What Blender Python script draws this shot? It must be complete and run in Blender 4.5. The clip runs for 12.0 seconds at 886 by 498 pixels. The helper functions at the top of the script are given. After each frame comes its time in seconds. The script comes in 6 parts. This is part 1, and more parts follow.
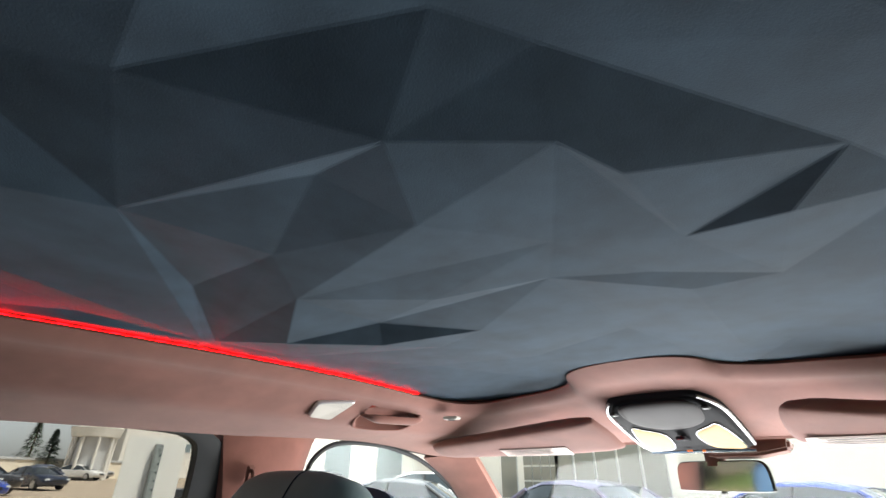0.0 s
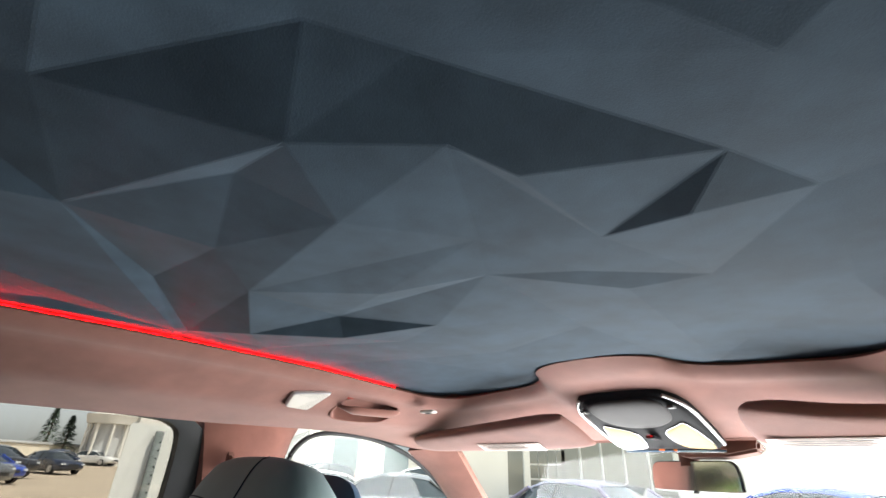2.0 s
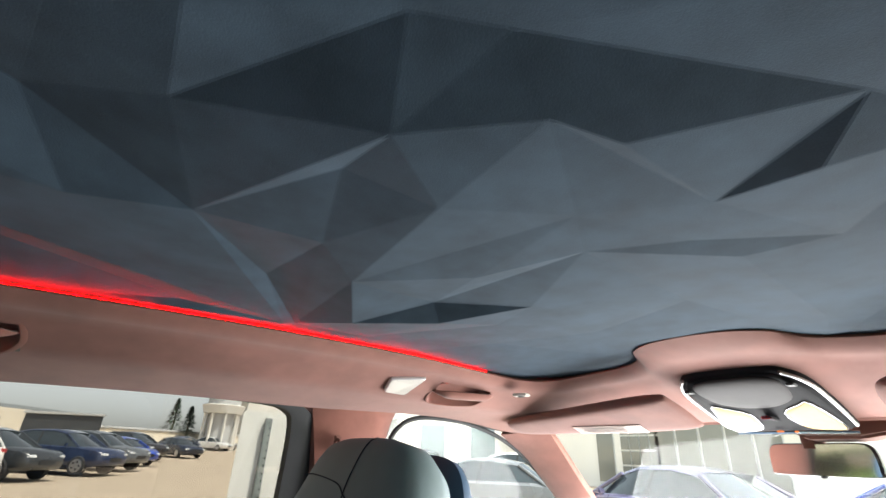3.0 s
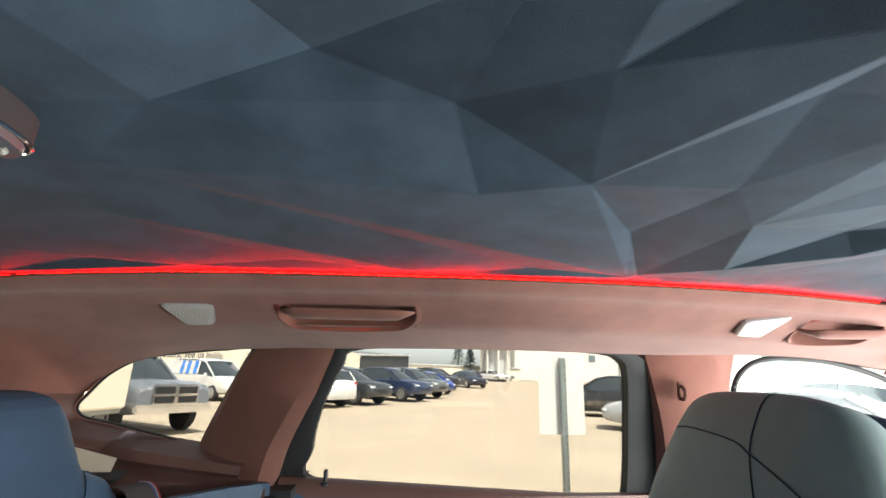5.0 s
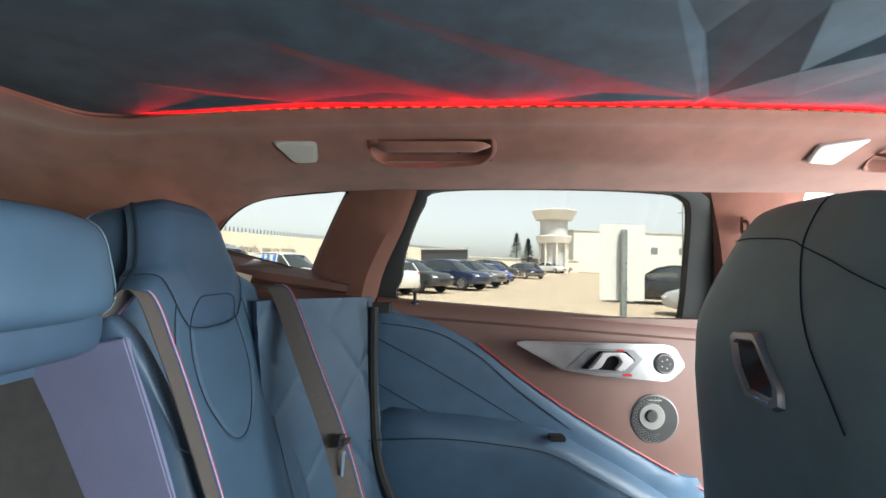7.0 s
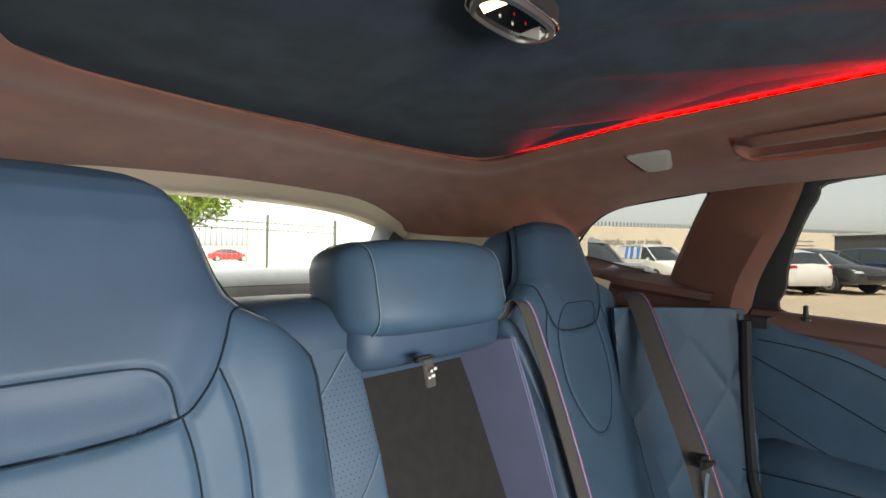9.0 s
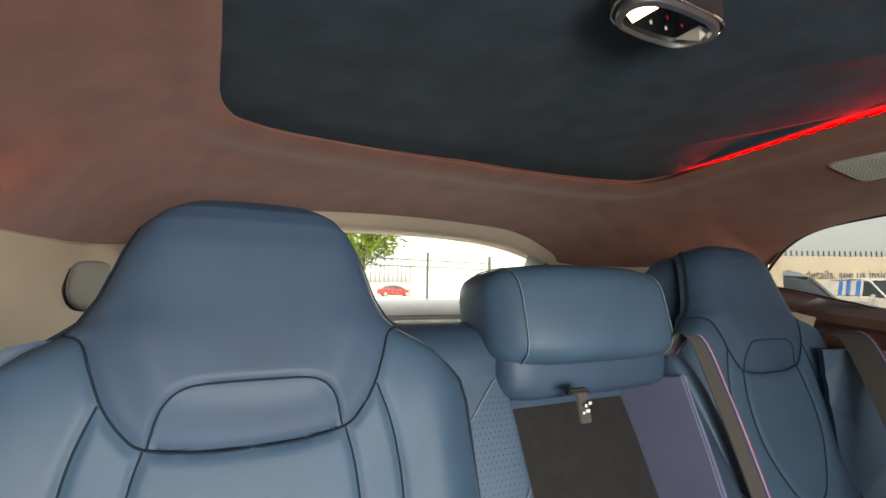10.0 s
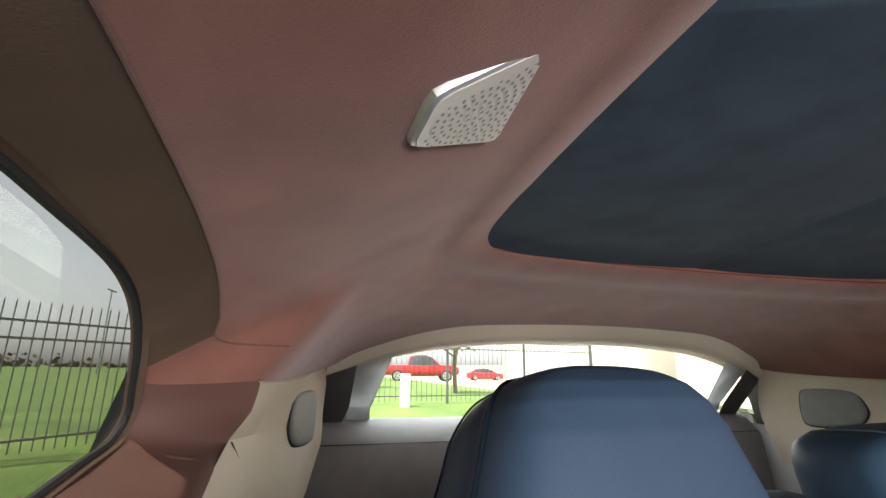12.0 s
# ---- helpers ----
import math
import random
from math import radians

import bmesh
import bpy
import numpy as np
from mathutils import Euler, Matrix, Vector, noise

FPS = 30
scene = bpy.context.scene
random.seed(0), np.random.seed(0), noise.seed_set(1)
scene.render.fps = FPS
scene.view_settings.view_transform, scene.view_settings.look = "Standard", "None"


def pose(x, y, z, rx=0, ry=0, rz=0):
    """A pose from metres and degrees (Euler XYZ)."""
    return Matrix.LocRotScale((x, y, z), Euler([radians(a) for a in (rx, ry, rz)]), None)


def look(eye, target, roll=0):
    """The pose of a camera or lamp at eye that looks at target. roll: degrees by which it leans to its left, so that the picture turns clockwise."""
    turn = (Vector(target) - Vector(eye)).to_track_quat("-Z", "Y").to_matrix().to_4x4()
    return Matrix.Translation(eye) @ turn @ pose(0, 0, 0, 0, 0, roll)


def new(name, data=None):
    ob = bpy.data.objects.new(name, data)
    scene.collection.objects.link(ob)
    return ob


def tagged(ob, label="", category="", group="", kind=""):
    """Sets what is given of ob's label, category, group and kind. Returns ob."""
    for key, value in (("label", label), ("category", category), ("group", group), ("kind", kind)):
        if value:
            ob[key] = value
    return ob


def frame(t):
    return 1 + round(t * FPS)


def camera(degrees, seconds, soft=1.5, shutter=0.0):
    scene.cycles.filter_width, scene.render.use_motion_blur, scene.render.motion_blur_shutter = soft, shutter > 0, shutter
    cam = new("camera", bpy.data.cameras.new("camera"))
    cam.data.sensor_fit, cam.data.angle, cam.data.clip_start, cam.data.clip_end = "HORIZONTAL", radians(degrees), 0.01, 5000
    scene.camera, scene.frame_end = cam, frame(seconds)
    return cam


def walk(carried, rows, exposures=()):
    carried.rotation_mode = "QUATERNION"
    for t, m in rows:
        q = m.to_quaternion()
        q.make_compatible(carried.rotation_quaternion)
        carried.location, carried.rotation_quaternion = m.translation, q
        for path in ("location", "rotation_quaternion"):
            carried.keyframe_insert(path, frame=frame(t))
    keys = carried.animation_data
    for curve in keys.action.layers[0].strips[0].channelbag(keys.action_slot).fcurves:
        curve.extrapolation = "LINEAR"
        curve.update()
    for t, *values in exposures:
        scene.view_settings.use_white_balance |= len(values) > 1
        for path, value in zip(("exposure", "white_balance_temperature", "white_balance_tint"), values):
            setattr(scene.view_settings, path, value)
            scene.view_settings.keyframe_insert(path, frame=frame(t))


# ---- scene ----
cam = camera(87.67, 12.0)
# seconds, eye x, y, z, turn about x, y, z
PATH = [
    (0, 0.3147, 0.1079, 1.3828, 116.50, -0.42, 42.70),
    (0.5, 0.3479, 0.1338, 1.3776, 116.59, -0.93, 38.51),
    (1, 0.3615, 0.1499, 1.3979, 116.50, -1.29, 38.08),
    (1.5, 0.3692, 0.1519, 1.4064, 116.21, -1.70, 40.02),
    (2, 0.3757, 0.1456, 1.3773, 116.07, -1.92, 43.52),
    (2.5, 0.3883, 0.1304, 1.3555, 114.98, -2.14, 49.14),
    (2.7, 0.3798, 0.1323, 1.3588, 114.62, -2.18, 50.92),
    (4.3, 0.3219, 0.0802, 1.4187, 109.87, -1.77, 72.00),
    (4.5, 0.3222, 0.0786, 1.4189, 108.24, -1.47, 77.24),
    (5, 0.2852, -0.0040, 1.4000, 105.48, -1.66, 83.78),
    (5.5, 0.2359, -0.1144, 1.3438, 102.46, -1.72, 86.61),
    (6, 0.2672, -0.1016, 1.2984, 98.61, -1.53, 87.92),
    (6.5, 0.3131, -0.0612, 1.2694, 94.84, -1.35, 88.62),
    (6.7, 0.3352, -0.0506, 1.2703, 93.56, -1.27, 88.72),
    (8.3, 0.3719, -0.0146, 1.3054, 89.57, -1.83, 116.74),
    (8.5, 0.3746, -0.0251, 1.3057, 89.65, -1.61, 121.78),
    (9, 0.3953, -0.0054, 1.3079, 90.53, -0.90, 134.05),
    (9.5, 0.3860, -0.0046, 1.3048, 92.28, -0.51, 144.73),
    (10, 0.3870, -0.0045, 1.2967, 94.69, -0.84, 153.01),
    (10.5, 0.4012, 0.0018, 1.3006, 96.68, -0.50, 160.36),
    (11, 0.4057, -0.0029, 1.3001, 100.09, -0.33, 168.30),
    (11.5, 0.4637, -0.0510, 1.3456, 102.79, -0.77, 171.62),
    (12, 0.5599, -0.1388, 1.3658, 104.53, -0.54, 163.75),
]
SKY, SUN_POWER, LED = 0.14, 3.3, 18.0
TINT_SIDE, TINT_REAR = (0.47, 0.475, 0.46), (0.86, 0.88, 0.86)
EXPOSURES = [(0.0, 1.92, 6500, 10), (1.0, 2.02, 6500, 10), (1.5, 2.15, 6500, 10), (2.5, 2.15, 6600, 10), (4.5, 2.78, 6600, 9), (5.0, 2.85, 6600, 8), (5.5, 2.8, 6500, 7), (6.7, 2.8, 6500, 6),
             (9.0, 2.3, 7000, 9), (9.5, 2.12, 7200, 11), (10.5, 2.32, 7300, 11), (11.0, 2.38, 7100, 10), (11.5, 2.38, 6900, 10), (12.0, 2.15, 6700, 10)]
# lamps added at or near openings: place, what it faces, width, height, watts
DAYLIGHT_FILL = [
    ((0, 1.45, 1.27), (0, 1.25, 0.29), 1.25, 0.50, 9.5),
    # added fill inside the windscreen, aimed up to brighten the roof lining
    ((0, 1.50, 1.06), (0, 0.60, 1.55), 1.25, 0.44, 9.2),
    ((0.80, 1.08, 1.26), (0.33, 0.68, 0.08), 0.60, 0.24, 5.0),
    ((0, -1.15, 1.39), (0, -0.35, 0.85), 0.85, 0.18, 0.5),
]
walk(cam, [(t, pose(x, y, z, rx, ry, rz)) for t, x, y, z, rx, ry, rz in PATH], EXPOSURES)

# ---- light: a high hazy sun to the right of the car, and the open sky ----
SUN = Vector((0.40, 0.20, 0.89)).normalized()
world = bpy.data.worlds.new("sky")
scene.world = world
world.use_nodes = True
wn = world.node_tree.nodes
sky = wn.new("ShaderNodeTexSky")
sky.sky_type, sky.sun_disc = "NISHITA", False
sky.sun_elevation = math.asin(SUN.z)
sky.sun_rotation = math.atan2(SUN.x, SUN.y)
sky.air_density, sky.dust_density, sky.ozone_density = 0.8, 2.0, 1.0
haze = wn.new("ShaderNodeHueSaturation")
haze.inputs["Saturation"].default_value = 0.28
wn["Background"].inputs["Strength"].default_value = SKY
world.node_tree.links.new(sky.outputs["Color"], haze.inputs["Color"])
world.node_tree.links.new(haze.outputs["Color"], wn["Background"].inputs["Color"])
sun = new("sun", bpy.data.lights.new("sun", "SUN"))
sun.data.energy, sun.data.angle, sun.data.color = SUN_POWER, radians(1.5), (1.0, 0.95, 0.88)
sun.matrix_world = look(SUN * 50, (0, 0, 0))


# added area lamps stand in for daylight from the openings
for eye, target, w, h, power in DAYLIGHT_FILL:
    lamp = new("daylight_fill", bpy.data.lights.new("daylight_fill", "AREA"))
    lamp.data.shape, lamp.data.size, lamp.data.size_y, lamp.data.energy, lamp.data.color = "RECTANGLE", w, h, power, (0.97, 0.985, 1.0)
    lamp.matrix_world = look(eye, target)


# ---- materials ----
def mat(name, color, rough=0.6, metal=0.0, vary=0.15, scale=6.0, grain=0.0, grain_scale=400.0, sheen=0.0, coat=0.0,
        spec=0.5, tint=None):
    """A surface with blotches at one scale, a fine grain at another and a relief."""
    m = bpy.data.materials.new(name)
    m.use_nodes = True
    nt, n = m.node_tree, m.node_tree.nodes
    b = n["Principled BSDF"]
    co = n.new("ShaderNodeTexCoord")
    big, fine = n.new("ShaderNodeTexNoise"), n.new("ShaderNodeTexNoise")
    big.inputs["Scale"].default_value, fine.inputs["Scale"].default_value = scale, grain_scale
    big.inputs["Detail"].default_value, fine.inputs["Detail"].default_value = 5, 3
    for t in (big, fine):
        nt.links.new(co.outputs["Object"], t.inputs["Vector"])
    mix = n.new("ShaderNodeMix")
    mix.data_type = "RGBA"
    dark = [c * (1 - vary) for c in color]
    light = [min(1, c * (1 + vary)) for c in (tint or color)]
    mix.inputs[6].default_value, mix.inputs[7].default_value = (*dark, 1), (*light, 1)
    add = n.new("ShaderNodeMath")
    add.operation = "MULTIPLY_ADD"
    nt.links.new(fine.outputs["Fac"], add.inputs[0])
    add.inputs[1].default_value = 0.5
    ramp = n.new("ShaderNodeMapRange")
    ramp.inputs[1].default_value, ramp.inputs[2].default_value = 0.3, 0.7
    nt.links.new(big.outputs["Fac"], ramp.inputs[0])
    half = n.new("ShaderNodeMath")
    half.operation = "MULTIPLY_ADD"
    half.inputs[1].default_value, half.inputs[2].default_value = 0.8, -0.15
    nt.links.new(ramp.outputs[0], half.inputs[0])
    nt.links.new(half.outputs[0], add.inputs[2])
    nt.links.new(add.outputs[0], mix.inputs[0])
    nt.links.new(mix.outputs[2], b.inputs["Base Color"])
    rr = n.new("ShaderNodeMapRange")
    rr.inputs[3].default_value, rr.inputs[4].default_value = max(0.02, rough - 0.08), min(1, rough + 0.08)
    nt.links.new(big.outputs["Fac"], rr.inputs[0])
    nt.links.new(rr.outputs[0], b.inputs["Roughness"])
    b.inputs["Metallic"].default_value = metal
    b.inputs["Sheen Weight"].default_value = sheen
    b.inputs["Coat Weight"].default_value = coat
    b.inputs["Specular IOR Level"].default_value = spec
    if grain:
        bump = n.new("ShaderNodeBump")
        bump.inputs["Strength"].default_value, bump.inputs["Distance"].default_value = grain, 0.001
        nt.links.new(fine.outputs["Fac"], bump.inputs["Height"])
        nt.links.new(bump.outputs["Normal"], b.inputs["Normal"])
    return m


def glow(name, color, power):
    m = bpy.data.materials.new(name)
    m.use_nodes = True
    b = m.node_tree.nodes["Principled BSDF"]
    b.inputs["Base Color"].default_value = (*color, 1)
    b.inputs["Emission Color"].default_value = (*color, 1)
    b.inputs["Emission Strength"].default_value = power
    return m


def pane_material(name, tint, gloss=0.06):
    """Thin tinted glass: lets light straight through, with a little mirror gloss."""
    m = bpy.data.materials.new(name)
    m.use_nodes = True
    nt, n = m.node_tree, m.node_tree.nodes
    n.remove(n["Principled BSDF"])
    clear, shine, mix, fr, rise, low = (n.new("ShaderNodeBsdfTransparent"), n.new("ShaderNodeBsdfGlossy"), n.new("ShaderNodeMixShader"),
                                        n.new("ShaderNodeLayerWeight"), n.new("ShaderNodeMath"), n.new("ShaderNodeMath"))
    clear.inputs["Color"].default_value = (*tint, 1)
    shine.inputs["Roughness"].default_value = 0.02
    shine.inputs["Color"].default_value = (0.9, 0.9, 0.9, 1)
    fr.inputs["Blend"].default_value = 0.5
    rise.operation, rise.inputs[1].default_value = "POWER", 5.0
    low.operation, low.inputs[1].default_value, low.inputs[2].default_value = "MULTIPLY_ADD", gloss * 6, gloss * 0.4
    nt.links.new(fr.outputs["Facing"], rise.inputs[0])
    nt.links.new(rise.outputs[0], low.inputs[0])
    nt.links.new(low.outputs[0], mix.inputs[0])
    nt.links.new(clear.outputs[0], mix.inputs[1])
    nt.links.new(shine.outputs[0], mix.inputs[2])
    nt.links.new(mix.outputs[0], n["Material Output"].inputs["Surface"])
    return m


SUEDE = mat("brown suede", (0.205, 0.090, 0.070), 0.95, vary=0.18, scale=16, grain=0.35, grain_scale=900, sheen=0.18, spec=0.15)
SUEDE_DARK = mat("dark brown suede", (0.142, 0.066, 0.050), 0.95, vary=0.2, scale=9, grain=0.35, grain_scale=900, sheen=0.15, spec=0.15)
OLIVE_TRIM = mat("olive brown trim", (0.098, 0.066, 0.047), 0.9, vary=0.15, scale=12, grain=0.35, grain_scale=900, spec=0.15)
TRIM_BROWN = mat("brown moulded leather", (0.125, 0.063, 0.051), 0.55, vary=0.10, scale=12, grain=0.25, grain_scale=700)
ROOF_SUEDE = mat("slate suede", (0.0335, 0.0515, 0.0695), 0.95, vary=0.26, scale=19, grain=0.16, grain_scale=800, sheen=0.03, spec=0.12)
LEATHER = mat("petrol blue leather", (0.051, 0.098, 0.157), 0.50, vary=0.14, scale=14, grain=0.12, grain_scale=900, spec=0.36)
LEATHER_PERF = mat("perforated blue leather", (0.060, 0.104, 0.163), 0.5, vary=0.12, scale=14, grain=0.22, grain_scale=650)
# darker copy of the petrol blue leather, with shade put into its colour
LEATHER_SHADED = mat("shaded petrol leather", (0.043, 0.078, 0.131), 0.50, vary=0.14, scale=14, grain=0.12, grain_scale=900, spec=0.36)
LEATHER_LILAC = mat("slate blue leather", (0.082, 0.118, 0.185), 0.5, vary=0.1, scale=14, grain=0.22, grain_scale=650)
LILAC = mat("pale lilac leather", (0.150, 0.165, 0.265), 0.55, vary=0.1, scale=14, grain=0.22, grain_scale=650)
LEATHER_GREY = mat("grey green leather", (0.160, 0.212, 0.215), 0.62, vary=0.12, scale=14, grain=0.22, grain_scale=650)
THREAD = mat("pale blue thread", (0.13, 0.20, 0.25), 0.7, vary=0.2, scale=300)
# black plastic with the rear window's glare put into its colour
TAIL_GLARE = mat("black moulded plastic greyed by glare", (0.11, 0.105, 0.10), 0.6, vary=0.12, scale=20, grain=0.3, grain_scale=900)
SEAM_SOFT = mat("dull blue thread", (0.014, 0.026, 0.040), 0.8, vary=0.1, scale=60, spec=0.2)
PIPING = mat("dark blue piping", (0.010, 0.022, 0.036), 0.8, vary=0.1, scale=60, spec=0.2)
BEIGE = mat("beige moulded plastic", (0.52, 0.445, 0.345), 0.62, vary=0.06, scale=10, grain=0.3, grain_scale=900)
BLACK = mat("black plastic", (0.018, 0.019, 0.020), 0.55, vary=0.2, scale=20, grain=0.3, grain_scale=900)
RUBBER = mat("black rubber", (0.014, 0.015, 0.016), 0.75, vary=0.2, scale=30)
CARPET = mat("black carpet", (0.022, 0.021, 0.021), 0.98, vary=0.3, scale=60, grain=0.6, grain_scale=1500)
COVER = mat("grey load cover cloth", (0.44, 0.445, 0.455), 0.85, vary=0.1, scale=30, grain=0.4, grain_scale=1200)
GRILLE = mat("grey grille plastic", (0.20, 0.20, 0.19), 0.6, vary=0.1, scale=40)
CREAM = mat("cream perforated metal", (0.58, 0.55, 0.50), 0.45, metal=0.15, vary=0.06, scale=40)
SILVER = mat("brushed aluminium", (0.36, 0.36, 0.37), 0.34, metal=0.9, vary=0.08, scale=40, grain=0.15, grain_scale=1200)
DULL_METAL = mat("dull aluminium", (0.20, 0.20, 0.21), 0.42, metal=0.85, vary=0.08, scale=40)
PALE_METAL = mat("pale satin metal", (0.60, 0.59, 0.60), 0.38, metal=0.7, vary=0.05, scale=40)
CHROME = mat("bright chrome", (0.85, 0.85, 0.86), 0.12, metal=1.0, vary=0.04, scale=40)
PIANO = mat("glossy black", (0.010, 0.010, 0.011), 0.12, vary=0.1, scale=20, coat=0.5)
SMOKED = mat("smoked lens", (0.050, 0.047, 0.046), 0.5, vary=0.15, scale=20, spec=0.02)
CONSOLE_BLACK = mat("satin black console plastic", (0.014, 0.014, 0.015), 0.6, vary=0.2, scale=30, spec=0.02)
BELT = mat("grey belt webbing", (0.082, 0.073, 0.068), 0.8, vary=0.12, scale=200, grain=0.6, grain_scale=1400)
WHITE_PLASTIC = mat("white plastic", (0.78, 0.78, 0.76), 0.45, vary=0.04, scale=20)
MIRROR = mat("mirror glass", (0.9, 0.9, 0.9), 0.03, metal=1.0, vary=0.01, scale=3)
RED_LED = glow("red light strip", (1.0, 0.0004, 0.0008), LED)
RED_BEAD = glow("red light bead", (1.0, 0.0004, 0.0008), LED * 1.6)
RED_SOFT = glow("soft red light strip", (1.0, 0.0004, 0.0008), LED * 0.06)
RED_DIM = glow("red light line", (0.35, 0.006, 0.01), 0.05)
RED_LINE = glow("unlit red line", (0.22, 0.008, 0.012), 0.012)
WARM = glow("warm lamp", (1.0, 0.60, 0.28), 2.6)
AMBER = glow("amber symbol", (1.0, 0.25, 0.03), 0.12)
RED_THREAD = mat("red edging", (0.40, 0.05, 0.07), 0.7, vary=0.2, scale=300)
BLUE_THREAD = mat("blue edging", (0.09, 0.12, 0.36), 0.7, vary=0.2, scale=300)
WHITE_THREAD = mat("white edging", (0.42, 0.40, 0.42), 0.7, vary=0.2, scale=300)
GLASS_SIDE = pane_material("privacy glass", TINT_SIDE)
GLASS_FRONT = pane_material("clear glass", (0.80, 0.84, 0.83), 0.025)
GLASS_REAR = pane_material("rear glass", TINT_REAR)


PAINTS = {}


def paint(name, color):
    if name not in PAINTS:
        PAINTS[name] = mat(name + " car paint", color, 0.28, vary=0.05, scale=2, coat=0.7)
    return PAINTS[name]


# ---- building helpers ----
def mesh_object(name, bm, material, parent=None, smooth=True):
    bmesh.ops.recalc_face_normals(bm, faces=bm.faces)
    me = bpy.data.meshes.new(name)
    bm.to_mesh(me)
    bm.free()
    for p in me.polygons:
        p.use_smooth = smooth
    if smooth:
        me.set_sharp_from_angle(angle=radians(40))
    for m in material if isinstance(material, (list, tuple)) else [material]:
        me.materials.append(m)
    ob = new(name, me)
    ob.parent = parent
    return ob


def part(name, bm, material, parent, label="", smooth=True):
    ob = mesh_object(name, bm, material, parent, smooth)
    return tagged(ob, label) if label else ob


def thing(name, at, label, category, group="", kind=""):
    ob = new(name)
    ob.location = at
    ob.empty_display_size = 0.05
    return tagged(ob, label, category, group, kind)


def shift(bm, at):
    """Take the mesh into its thing's own space."""
    bmesh.ops.translate(bm, verts=bm.verts, vec=-Vector(at))
    return bm


def loft(rows, closed=False, cap=False, thick=None):
    """A skin over rows of points; closed: each row is a ring; thick: an offset that gives it a back."""
    bm = bmesh.new()
    grid = [[bm.verts.new(p) for p in r] for r in rows]
    n = len(rows[0])
    for a, b in zip(grid, grid[1:]):
        for i in range(n if closed else n - 1):
            j = (i + 1) % n
            bm.faces.new((a[i], a[j], b[j], b[i]))
    if cap:
        bm.faces.new(grid[0]), bm.faces.new(list(reversed(grid[-1])))
    if thick is not None:
        geo = bmesh.ops.extrude_face_region(bm, geom=bm.faces[:])
        bmesh.ops.translate(bm, verts=[g for g in geo["geom"] if isinstance(g, bmesh.types.BMVert)], vec=thick)
    return bm


def slab(points, depth, bevel=0.0, segments=2):
    """A flat outline of 3D points drawn out by the vector depth, with rounded edges."""
    bm = bmesh.new()
    f = bm.faces.new([bm.verts.new(p) for p in points])
    geo = bmesh.ops.extrude_face_region(bm, geom=[f])
    bmesh.ops.translate(bm, verts=[g for g in geo["geom"] if isinstance(g, bmesh.types.BMVert)], vec=depth)
    if bevel:
        bmesh.ops.bevel(bm, geom=bm.edges[:], offset=bevel, segments=segments, affect="EDGES", clamp_overlap=True)
    return bm


def box(cx, cy, cz, sx, sy, sz, bevel=0.0, turn=None, segments=2):
    bm = bmesh.new()
    bmesh.ops.create_cube(bm, size=1)
    bmesh.ops.scale(bm, vec=(sx, sy, sz), verts=bm.verts)
    if bevel:
        bmesh.ops.bevel(bm, geom=bm.edges[:], offset=bevel, segments=segments, affect="EDGES", clamp_overlap=True)
    if turn:
        bmesh.ops.transform(bm, matrix=pose(0, 0, 0, *turn), verts=bm.verts)
    bmesh.ops.translate(bm, vec=(cx, cy, cz), verts=bm.verts)
    return bm


def tube(points, r, seg=8, closed=False):
    pts = [Vector(p) for p in points]
    rows = []
    for i, p in enumerate(pts):
        a = pts[i - 1] if i or closed else p
        b = pts[(i + 1) % len(pts)] if i < len(pts) - 1 or closed else p
        d = (b - a).normalized()
        u = d.cross(Vector((0.13, 0.29, 1))).normalized()
        v = d.cross(u)
        rows.append([p + r * (math.cos(k * math.tau / seg) * u + math.sin(k * math.tau / seg) * v) for k in range(seg)])
    if closed:
        return loft(rows + [rows[0]], closed=True)
    return loft(rows, closed=True, cap=True)


def disc(at, normal, r, depth, seg=28, bevel=0.0, taper=1.0):
    """A round plate or cylinder whose far face stands at 'at', drawn out along the normal."""
    n = Vector(normal).normalized()
    u = n.cross(Vector((0.02, 0.3, 1))).normalized()
    v = n.cross(u)
    ring = lambda q, d: [Vector(at) + n * d + q * (math.cos(k * math.tau / seg) * u + math.sin(k * math.tau / seg) * v) for k in range(seg)]
    rows = [ring(r, 0), ring(r * taper, depth - bevel)] + ([ring(r * taper - bevel, depth)] if bevel else [])
    return loft(rows, closed=True, cap=True)


def spline(points, steps=5, closed=False):
    """A smooth line through the points."""
    p = [Vector(q) for q in points]
    n = len(p)
    out = []
    for i in range(n if closed else n - 1):
        a = p[i - 1] if i or closed else p[0]
        b, c = p[i], p[(i + 1) % n]
        d = p[(i + 2) % n] if closed or i + 2 < n else p[-1]
        for k in range(steps):
            t = k / steps
            out.append(0.5 * (2 * b + (c - a) * t + (2 * a - 5 * b + 4 * c - d) * t * t + (3 * b - a - 3 * c + d) * t ** 3))
    return out if closed else out + [p[-1]]


